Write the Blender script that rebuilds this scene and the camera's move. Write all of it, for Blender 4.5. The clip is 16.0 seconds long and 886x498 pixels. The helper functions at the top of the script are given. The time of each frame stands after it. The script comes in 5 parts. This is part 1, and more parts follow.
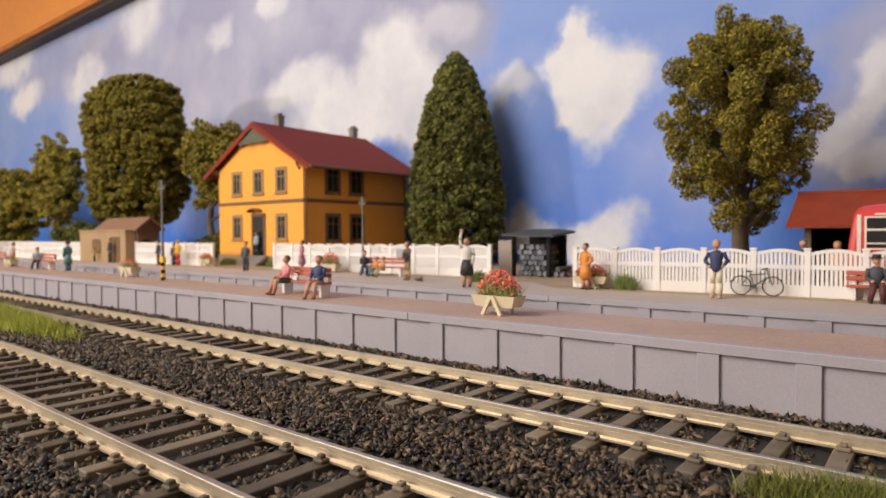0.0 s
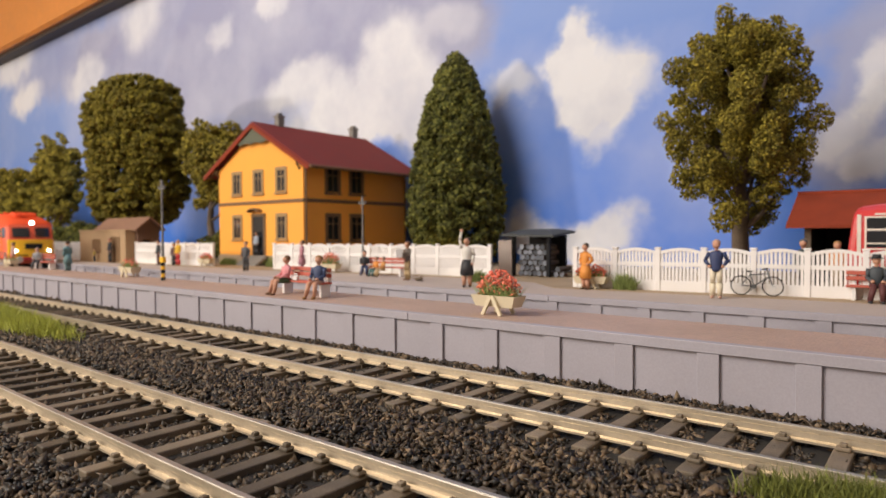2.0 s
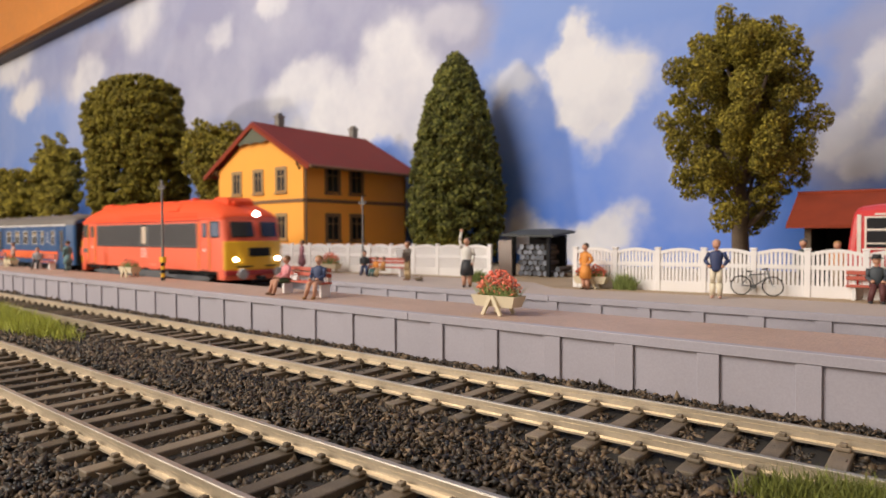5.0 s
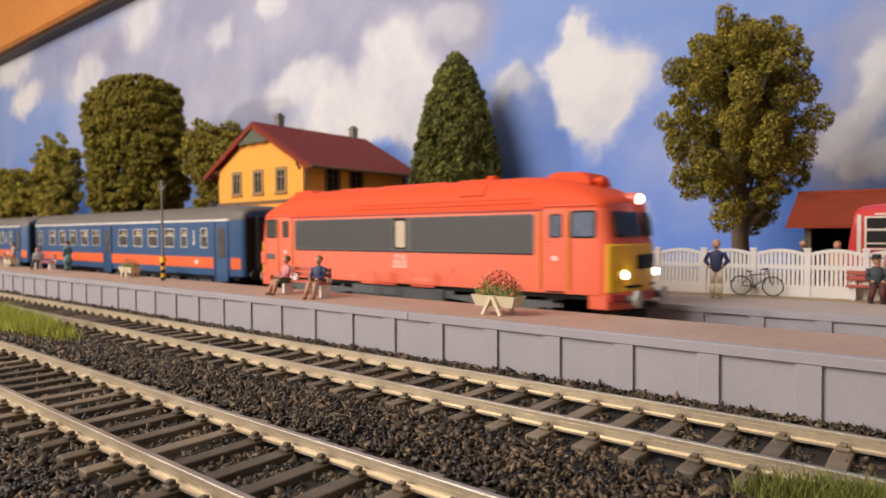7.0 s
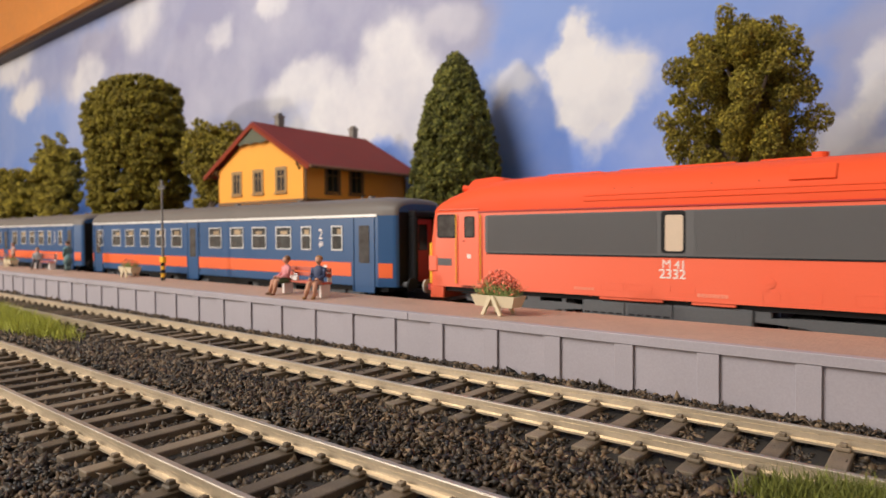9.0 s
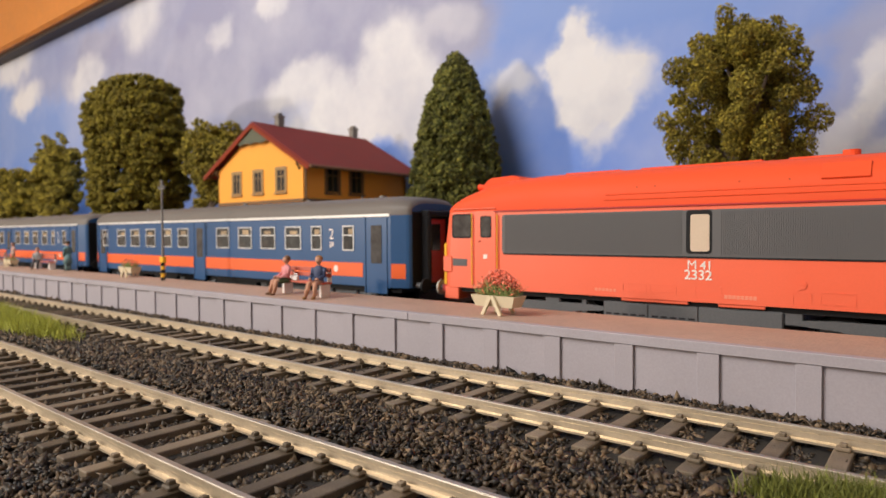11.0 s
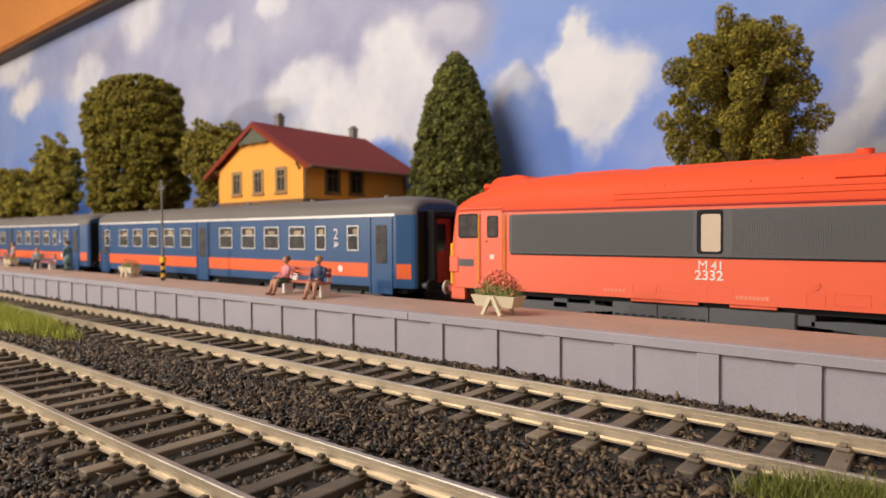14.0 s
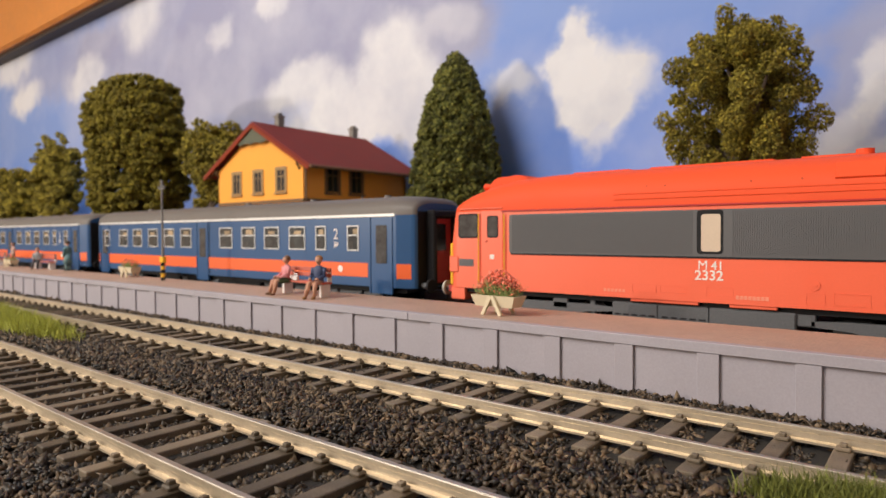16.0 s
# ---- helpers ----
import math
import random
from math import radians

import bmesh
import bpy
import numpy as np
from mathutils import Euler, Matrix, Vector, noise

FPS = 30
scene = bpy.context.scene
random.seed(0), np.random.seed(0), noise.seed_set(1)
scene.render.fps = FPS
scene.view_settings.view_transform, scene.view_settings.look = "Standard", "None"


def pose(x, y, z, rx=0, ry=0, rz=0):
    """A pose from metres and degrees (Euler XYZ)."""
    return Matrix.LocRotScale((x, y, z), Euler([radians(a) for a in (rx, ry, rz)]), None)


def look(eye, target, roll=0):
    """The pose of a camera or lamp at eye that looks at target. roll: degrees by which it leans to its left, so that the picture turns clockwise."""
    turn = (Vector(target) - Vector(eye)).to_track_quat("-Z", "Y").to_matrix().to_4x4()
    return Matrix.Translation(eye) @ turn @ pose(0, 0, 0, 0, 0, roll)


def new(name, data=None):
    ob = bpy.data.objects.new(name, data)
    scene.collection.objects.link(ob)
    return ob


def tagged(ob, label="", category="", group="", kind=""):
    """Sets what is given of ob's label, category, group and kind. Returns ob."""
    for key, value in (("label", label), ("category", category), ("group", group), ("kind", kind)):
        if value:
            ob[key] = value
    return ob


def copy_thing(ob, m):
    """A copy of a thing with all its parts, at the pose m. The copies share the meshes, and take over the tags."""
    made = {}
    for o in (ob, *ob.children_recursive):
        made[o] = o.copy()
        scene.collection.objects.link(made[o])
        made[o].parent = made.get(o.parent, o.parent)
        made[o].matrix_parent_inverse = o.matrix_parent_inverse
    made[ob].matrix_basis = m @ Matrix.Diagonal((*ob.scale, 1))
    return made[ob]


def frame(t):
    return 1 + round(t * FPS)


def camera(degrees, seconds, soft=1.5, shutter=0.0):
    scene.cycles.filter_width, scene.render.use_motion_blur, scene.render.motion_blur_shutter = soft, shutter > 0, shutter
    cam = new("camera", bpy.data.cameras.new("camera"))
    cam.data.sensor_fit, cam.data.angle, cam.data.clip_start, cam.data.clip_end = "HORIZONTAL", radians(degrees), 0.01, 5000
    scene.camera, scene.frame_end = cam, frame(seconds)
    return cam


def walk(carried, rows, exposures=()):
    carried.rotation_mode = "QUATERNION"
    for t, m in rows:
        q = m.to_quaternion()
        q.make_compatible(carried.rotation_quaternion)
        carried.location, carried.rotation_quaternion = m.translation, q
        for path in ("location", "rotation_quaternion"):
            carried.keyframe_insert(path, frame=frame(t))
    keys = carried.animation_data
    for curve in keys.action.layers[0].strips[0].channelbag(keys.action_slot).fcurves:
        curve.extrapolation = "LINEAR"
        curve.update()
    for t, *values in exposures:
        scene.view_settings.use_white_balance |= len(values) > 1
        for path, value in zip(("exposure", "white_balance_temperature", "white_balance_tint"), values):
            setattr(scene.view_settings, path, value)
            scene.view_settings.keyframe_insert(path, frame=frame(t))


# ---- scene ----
# A model railway in 1:87 at its true size. Plans are in millimetres, with the origin under the lens at rail height:
# x along the rails, y away from the lens, z up. MM turns them into metres.
MM = 0.001
yaw, pitch, roll = radians(-39.125), radians(1.428), -0.294
EYE = Vector((0, 0, 30.477 * MM))
AIM = EYE + Vector((math.sin(yaw) * math.cos(pitch), math.cos(yaw) * math.cos(pitch), -math.sin(pitch)))
cam = camera(70.23, 16.0, soft=1.4, shutter=0.9)
cam.data.dof.use_dof = True
cam.data.dof.focus_distance = 0.112
cam.data.dof.aperture_fstop = 42.0
walk(cam, [(0.0, look(EYE, AIM, roll)), (16.0, look(EYE, AIM, roll))], exposures=[(0.0, 0.0), (16.0, 0.0)])

# ---- light: a room lamp to the front and left, a ceiling lamp above ----
world = bpy.data.worlds.new("room_dusk")
scene.world = world
world.use_nodes = True
world.node_tree.nodes["Background"].inputs[0].default_value = (1.0, 0.86, 0.72, 1)
world.node_tree.nodes["Background"].inputs[1].default_value = 0.02


def lamp(name, eye, radius, watts, colour):
    d = bpy.data.lights.new(name, "POINT")
    d.shadow_soft_size, d.energy, d.color = radius, watts, colour
    ob = new(name, d)
    ob.location = [a * MM for a in eye]
    return ob


lamp("standing_lamp_light", (-1536, -1300, 371), 0.060, 50.0, (1.0, 0.87, 0.72))
lamp("ceiling_lamp_light", (-425, -520, 600), 0.30, 34.5, (1.0, 0.955, 0.90))

# ---- building helpers ----
def part(name, bm, mats, parent=None, label="", smooth=False, kind=""):
    for v in bm.verts:
        v.co *= MM
    me = bpy.data.meshes.new(name)
    bm.to_mesh(me)
    bm.free()
    for m in (mats if isinstance(mats, (list, tuple)) else [mats]):
        me.materials.append(m)
    if smooth:
        for f in me.polygons:
            f.use_smooth = True
    ob = new(name, me)
    if parent:
        ob.parent = parent
    if label or kind:
        tagged(ob, label, "", "", kind)
    return ob


def soup(name, verts, faces, mat, parent=None):
    """One mesh from arrays of points in millimetres and triangles."""
    me = bpy.data.meshes.new(name)
    me.vertices.add(len(verts))
    me.vertices.foreach_set("co", (np.asarray(verts, float) * MM).ravel())
    me.loops.add(len(faces) * 3)
    me.loops.foreach_set("vertex_index", np.asarray(faces, np.int32).ravel())
    me.polygons.add(len(faces))
    me.polygons.foreach_set("loop_start", np.arange(0, len(faces) * 3, 3, dtype=np.int32))
    me.update(calc_edges=True)
    me.materials.append(mat)
    ob = new(name, me)
    if parent:
        ob.parent = parent
    return ob


def thing(name, x, y, z, rz, label, category, group="", kind=""):
    ob = new(name)
    ob.empty_display_size = 0.005
    ob.matrix_basis = pose(x * MM, y * MM, z * MM, 0, 0, rz)
    return tagged(ob, label, category, group, kind)


def at(x, y, z, rz=0):
    return pose(x * MM, y * MM, z * MM, 0, 0, rz)


def bx(bm, x0, x1, y0, y1, z0, z1, bev=0.0, mi=0, m=None):
    r = bmesh.ops.create_cube(bm, size=1, matrix=Matrix.Translation(((x0 + x1) / 2, (y0 + y1) / 2, (z0 + z1) / 2)) @ Matrix.Diagonal((abs(x1 - x0), abs(y1 - y0), abs(z1 - z0), 1)))
    vs = r["verts"]
    if bev:
        es = list({e for v in vs for e in v.link_edges})
        r = bmesh.ops.bevel(bm, geom=es, offset=bev, segments=1, affect="EDGES")
        vs = r["verts"]
    if mi:
        for f in {f for v in vs for f in v.link_faces}:
            f.material_index = mi
    if m:
        bmesh.ops.transform(bm, matrix=m, verts=vs)
    return vs


def rod(bm, a, b, r0, r1=None, n=8, mi=0):
    a, b = Vector(a), Vector(b)
    d = b - a
    r = bmesh.ops.create_cone(bm, cap_ends=True, segments=n, radius1=r0, radius2=r0 if r1 is None else r1, depth=d.length,
                              matrix=Matrix.Translation((a + b) / 2) @ d.to_track_quat("Z", "Y").to_matrix().to_4x4())
    if mi:
        for f in {f for v in r["verts"] for f in v.link_faces}:
            f.material_index = mi
    return r["verts"]


def ball(bm, c, r, sub=2, mi=0):
    rr = r if isinstance(r, (tuple, list)) else (r, r, r)
    o = bmesh.ops.create_icosphere(bm, subdivisions=sub, radius=1, matrix=Matrix.Translation(c) @ Matrix.Diagonal((*rr, 1)))
    for f in {f for v in o["verts"] for f in v.link_faces}:
        f.material_index = mi
        f.smooth = True
    return o["verts"]


def sweep(bm, profile, a0, a1, axis="x", mi=0):
    """A closed profile carried straight along one axis; profile pairs are (y, z) for x, (x, z) for y."""
    def p(u, w, a):
        return (a, u, w) if axis == "x" else (u, a, w)
    A = [bm.verts.new(p(u, w, a0)) for u, w in profile]
    B = [bm.verts.new(p(u, w, a1)) for u, w in profile]
    n = len(profile)
    fs = [bm.faces.new((A[i], A[(i + 1) % n], B[(i + 1) % n], B[i])) for i in range(n)]
    fs += [bm.faces.new(A[::-1]), bm.faces.new(B)]
    for f in fs:
        f.material_index = mi
    bmesh.ops.recalc_face_normals(bm, faces=fs)
    return A + B


def loft(bm, rings, mi=0, close=True):
    """Skin over rings of equal count."""
    R = [[bm.verts.new(p) for p in ring] for ring in rings]
    n = len(R[0])
    fs = []
    for a, b in zip(R, R[1:]):
        for i in range(n):
            fs.append(bm.faces.new((a[i], a[(i + 1) % n], b[(i + 1) % n], b[i])))
    if close:
        fs += [bm.faces.new(R[0][::-1]), bm.faces.new(R[-1])]
    for f in fs:
        f.material_index = mi
    bmesh.ops.recalc_face_normals(bm, faces=fs)
    return R


def lettering(name, body, size, m, mat, parent, label="", bold=0.0):
    cu = bpy.data.curves.new(name, "FONT")
    cu.body, cu.size, cu.align_x, cu.extrude, cu.offset = body, size * MM, "LEFT", 0.00003, bold * MM
    tmp = bpy.data.objects.new(name, cu)
    me = bpy.data.meshes.new_from_object(tmp)
    bpy.data.objects.remove(tmp)
    me.materials.clear()
    me.materials.append(mat)
    ob = new(name, me)
    ob.parent = parent
    ob.matrix_basis = m
    if label:
        tagged(ob, label)
    return ob


# ---- materials ----
def mat(name, colour, rough=0.6, metal=0.0, vary=0.12, grain=0.35, stain=0.02, bump=0.25, spread="none", spec=0.5, glow=0.0, other=None):
    """Paint or matter with two scales of variation: grain and stain are lengths in metres' thousandths and hundredths."""
    m = bpy.data.materials.new(name)
    m.use_nodes = True
    nt = m.node_tree
    N, L = nt.nodes, nt.links
    b = N["Principled BSDF"]
    b.inputs["Roughness"].default_value, b.inputs["Metallic"].default_value = rough, metal
    b.inputs["Specular IOR Level"].default_value = spec
    tc = N.new("ShaderNodeTexCoord")
    n1, n2 = N.new("ShaderNodeTexNoise"), N.new("ShaderNodeTexNoise")
    n1.inputs["Scale"].default_value, n1.inputs["Detail"].default_value = 1 / (grain * MM), 3
    n2.inputs["Scale"].default_value, n2.inputs["Detail"].default_value = 1 / stain, 4
    L.new(tc.outputs["Object"], n1.inputs["Vector"])
    L.new(tc.outputs["Object"], n2.inputs["Vector"])
    add = N.new("ShaderNodeMath")
    add.operation = "ADD"
    L.new(n1.outputs["Fac"], add.inputs[0])
    L.new(n2.outputs["Fac"], add.inputs[1])
    val = add.outputs[0]
    if spread != "none":
        src = N.new("ShaderNodeNewGeometry").outputs["Random Per Island"] if spread == "island" else N.new("ShaderNodeObjectInfo").outputs["Random"]
        a2 = N.new("ShaderNodeMath")
        a2.operation = "MULTIPLY_ADD"
        a2.inputs[1].default_value, a2.inputs[2].default_value = 1.0, -0.5
        L.new(src, a2.inputs[0])
        a3 = N.new("ShaderNodeMath")
        L.new(val, a3.inputs[0])
        L.new(a2.outputs[0], a3.inputs[1])
        val = a3.outputs[0]
    mr = N.new("ShaderNodeMapRange")
    mr.inputs["From Min"].default_value, mr.inputs["From Max"].default_value = 0.6, 1.4
    mr.inputs["To Min"].default_value, mr.inputs["To Max"].default_value = 1 - vary, 1 + vary
    L.new(val, mr.inputs["Value"])
    mul = N.new("ShaderNodeVectorMath")
    mul.operation = "SCALE"
    mul.inputs[0].default_value = colour
    if other:
        wn = N.new("ShaderNodeTexWhiteNoise")
        wn.noise_dimensions = "1D"
        L.new(src, wn.inputs["W"])
        mx = N.new("ShaderNodeMix")
        mx.data_type = "VECTOR"
        mx.inputs["A"].default_value, mx.inputs["B"].default_value = colour, other
        L.new(wn.outputs["Value"], mx.inputs["Factor"])
        L.new(mx.outputs["Result"], mul.inputs[0])
    L.new(mr.outputs["Result"], mul.inputs["Scale"])
    L.new(mul.outputs[0], b.inputs["Base Color"])
    rr = N.new("ShaderNodeMapRange")
    rr.inputs["To Min"].default_value, rr.inputs["To Max"].default_value = max(0.03, rough - 0.1), min(1, rough + 0.1)
    L.new(n2.outputs["Fac"], rr.inputs["Value"])
    L.new(rr.outputs["Result"], b.inputs["Roughness"])
    if bump:
        bp = N.new("ShaderNodeBump")
        bp.inputs["Strength"].default_value, bp.inputs["Distance"].default_value = bump, 0.0001
        L.new(n1.outputs["Fac"], bp.inputs["Height"])
        L.new(bp.outputs[0], b.inputs["Normal"])
    if glow:
        b.inputs["Emission Color"].default_value = (1.0, 0.93, 0.86, 1)
        b.inputs["Emission Strength"].default_value = glow
    return m


def flat_nodes(name):
    m = bpy.data.materials.new(name)
    m.use_nodes = True
    return m, m.node_tree.nodes, m.node_tree.links, m.node_tree.nodes["Principled BSDF"]


STONE = mat("ballast_stone", (0.023, 0.0165, 0.011), 0.52, vary=0.95, other=(0.130, 0.088, 0.050), grain=0.3, stain=0.012, bump=0.5, spread="island")
BED = mat("ballast_bed", (0.022, 0.019, 0.016), 0.95, vary=0.3, grain=0.5, bump=0.6)
RAILTOP = mat("polished_rail_head", (0.46, 0.41, 0.345), 0.46, 0.8, vary=0.16, grain=1.6, stain=0.012, bump=0.12)
RAIL = mat("nickel_silver_rail", (0.65, 0.555, 0.42), 0.45, 0.82, vary=0.12, grain=0.6, stain=0.012, bump=0.08)
SLEEPER = mat("dark_brown_sleeper", (0.150, 0.115, 0.078), 0.6, vary=0.45, grain=0.25, stain=0.004, bump=0.5, spread="object")
PWALL = mat("grey_platform_plastic", (0.372, 0.345, 0.385), 0.5, vary=0.09, grain=0.4, stain=0.02, bump=0.08)
ROUGHCAST = mat("ochre_plaster", (0.92, 0.395, 0.055), 0.75, vary=0.06, grain=0.5, bump=0.15)
ROOF = mat("oxide_red_roof", (0.20, 0.034, 0.030), 0.8, spec=0.2, vary=0.15, grain=0.5, stain=0.01, bump=0.2)
TRIM = mat("tan_window_trim", (0.34, 0.22, 0.10), 0.7, vary=0.1)
DARKTRIM = mat("brown_belt_trim", (0.18, 0.10, 0.045), 0.7)
DARKGLASS = mat("dark_window_glass", (0.02, 0.022, 0.026), 0.12, vary=0.2, bump=0.02)
GABLEWOOD = mat("grey_green_gable_boards", (0.11, 0.115, 0.075), 0.7, vary=0.15)
GREYWOOD = mat("grey_chimney_plaster", (0.22, 0.20, 0.18), 0.8)
COACHGLASS = mat("grey_coach_glass", (0.055, 0.058, 0.060), 0.12, vary=0.6, grain=4, stain=0.02, bump=0.02)
GREYGLASS = mat("grey_cab_glass", (0.060, 0.058, 0.058), 0.12, vary=0.8, grain=3, stain=0.2, bump=0.05)
# the sky seen through the front cab is put into this glass's blue
CABGLASS = mat("pale_blue_cab_glass", (0.13, 0.17, 0.25), 0.1, vary=0.35, grain=3, bump=0.02)
WHITE = mat("white_fence_plastic", (0.84, 0.81, 0.79), 0.45, vary=0.05, bump=0.08)
EARTH = mat("sandy_earth", (0.36, 0.265, 0.17), 0.95, vary=0.25, grain=0.6, stain=0.02, bump=0.6)
PAVE2 = mat("greyish_paving", (0.46, 0.38, 0.335), 0.8, vary=0.12, grain=0.5, stain=0.025, bump=0.25)
RED = mat("orange_red_loco_paint", (0.86, 0.130, 0.054), 0.42, spec=0.8, vary=0.04, grain=0.5, stain=0.02, bump=0.04)
REDROOF = mat("orange_red_roof_paint", (0.80, 0.090, 0.025), 0.62, spec=0.25, vary=0.05, bump=0.05)
DARKRED = mat("crimson_cab_front_paint", (0.42, 0.030, 0.028), 0.40, vary=0.06, bump=0.04)
GREY = mat("slate_grey_grille", (0.105, 0.105, 0.11), 0.55, vary=0.06, bump=0.1)
YELLOW = mat("yellow_warning_paint", (0.84, 0.46, 0.02), 0.42, vary=0.05, bump=0.04)
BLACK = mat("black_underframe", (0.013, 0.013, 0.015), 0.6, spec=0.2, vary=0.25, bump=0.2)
FRAMEGREY = mat("grey_underframe", (0.10, 0.104, 0.112), 0.6, vary=0.2, bump=0.2)
BLUE = mat("petrol_blue_coach_paint", (0.021, 0.081, 0.208), 0.35, vary=0.06, bump=0.03)
STRIPE = mat("orange_stripe_paint", (0.80, 0.13, 0.03), 0.4, vary=0.05, bump=0.03)
SILVER = mat("aluminium_trim", (0.72, 0.72, 0.72), 0.35, 0.2, vary=0.05, bump=0.03)
COACHROOF = mat("grey_brown_coach_roof", (0.135, 0.12, 0.11), 0.55, vary=0.1, bump=0.08)
WINFRAME = mat("dull_silver_window_frame", (0.60, 0.61, 0.62), 0.4, 0.2, vary=0.08, bump=0.03)
FAINTMARK = mat("faint_pale_marks", (0.82, 0.27, 0.17), 0.5, vary=0.1, bump=0)
LETTER = mat("pale_lettering", (0.80, 0.74, 0.70), 0.5, vary=0.04, bump=0)
LITSEAT = mat("tan_seat_plastic", (0.36, 0.26, 0.15), 0.5, vary=0.6, grain=1.5, bump=0.05)
CREAMBLIND = mat("cream_blind", (0.62, 0.50, 0.38), 0.6, vary=0.08)
LAMPGLOW = mat("headlight_glow", (0.9, 0.9, 0.9), 0.3, bump=0, glow=22.0)
BUFFERMAT = mat("pale_buffer_head", (0.46, 0.43, 0.39), 0.45, vary=0.1)
PLANTERMAT = mat("cream_planter_plastic", (0.66, 0.57, 0.40), 0.55, vary=0.1, bump=0.15)
PETAL = mat("coral_red_petals", (0.84, 0.22, 0.14), 0.6, vary=0.35, spread="island", bump=0)
LEAFGREEN = mat("planter_leaf_green", (0.22, 0.27, 0.08), 0.8, vary=0.45, spread="island", bump=0)
GRASS = mat("fresh_grass_fibres", (0.15, 0.165, 0.028), 0.7, vary=0.45, spread="island", bump=0)
GRASS2 = mat("yellow_green_grass_fibres", (0.42, 0.44, 0.065), 0.7, vary=0.4, spread="island", bump=0)
OLIVE = mat("olive_foliage", (0.115, 0.095, 0.010), 0.9, vary=0.5, other=(0.36, 0.29, 0.036), spread="island", bump=0)
OLIVE2 = mat("yellow_olive_foliage", (0.115, 0.094, 0.008), 0.9, vary=0.45, other=(0.235, 0.187, 0.015), spread="island", bump=0)
DEEPGREEN = mat("deep_green_foliage", (0.042, 0.050, 0.008), 0.9, vary=0.55, other=(0.185, 0.18, 0.032), spread="island", bump=0)
BARK = mat("grey_brown_bark", (0.13, 0.095, 0.065), 0.9, vary=0.35, grain=1.0, stain=0.006, bump=0.7)
STEEL = mat("grey_lamp_post_paint", (0.20, 0.19, 0.18), 0.5, vary=0.1)
BENCHRED = mat("brick_red_bench_paint", (0.52, 0.13, 0.09), 0.5, vary=0.1)
TANWOOD = mat("tan_shed_wood", (0.42, 0.28, 0.155), 0.75, vary=0.15)
BROWNROOF = mat("brown_shed_roof", (0.25, 0.135, 0.085), 0.8, vary=0.15)
BARNROOF = mat("rust_red_barn_roof", (0.25, 0.045, 0.020), 0.8, spec=0.2, vary=0.2, stain=0.008)
ORANGEWOOD = mat("varnished_orange_wood", (0.58, 0.22, 0.045), 0.4, vary=0.12, grain=8, stain=0.06, bump=0.03)
ROOMWALL = mat("cream_room_wall", (0.40, 0.355, 0.30), 0.85, vary=0.05, grain=4, stain=0.3, bump=0.05)
BUSRED = mat("bus_red_paint", (0.60, 0.045, 0.045), 0.38, vary=0.06, bump=0.03)

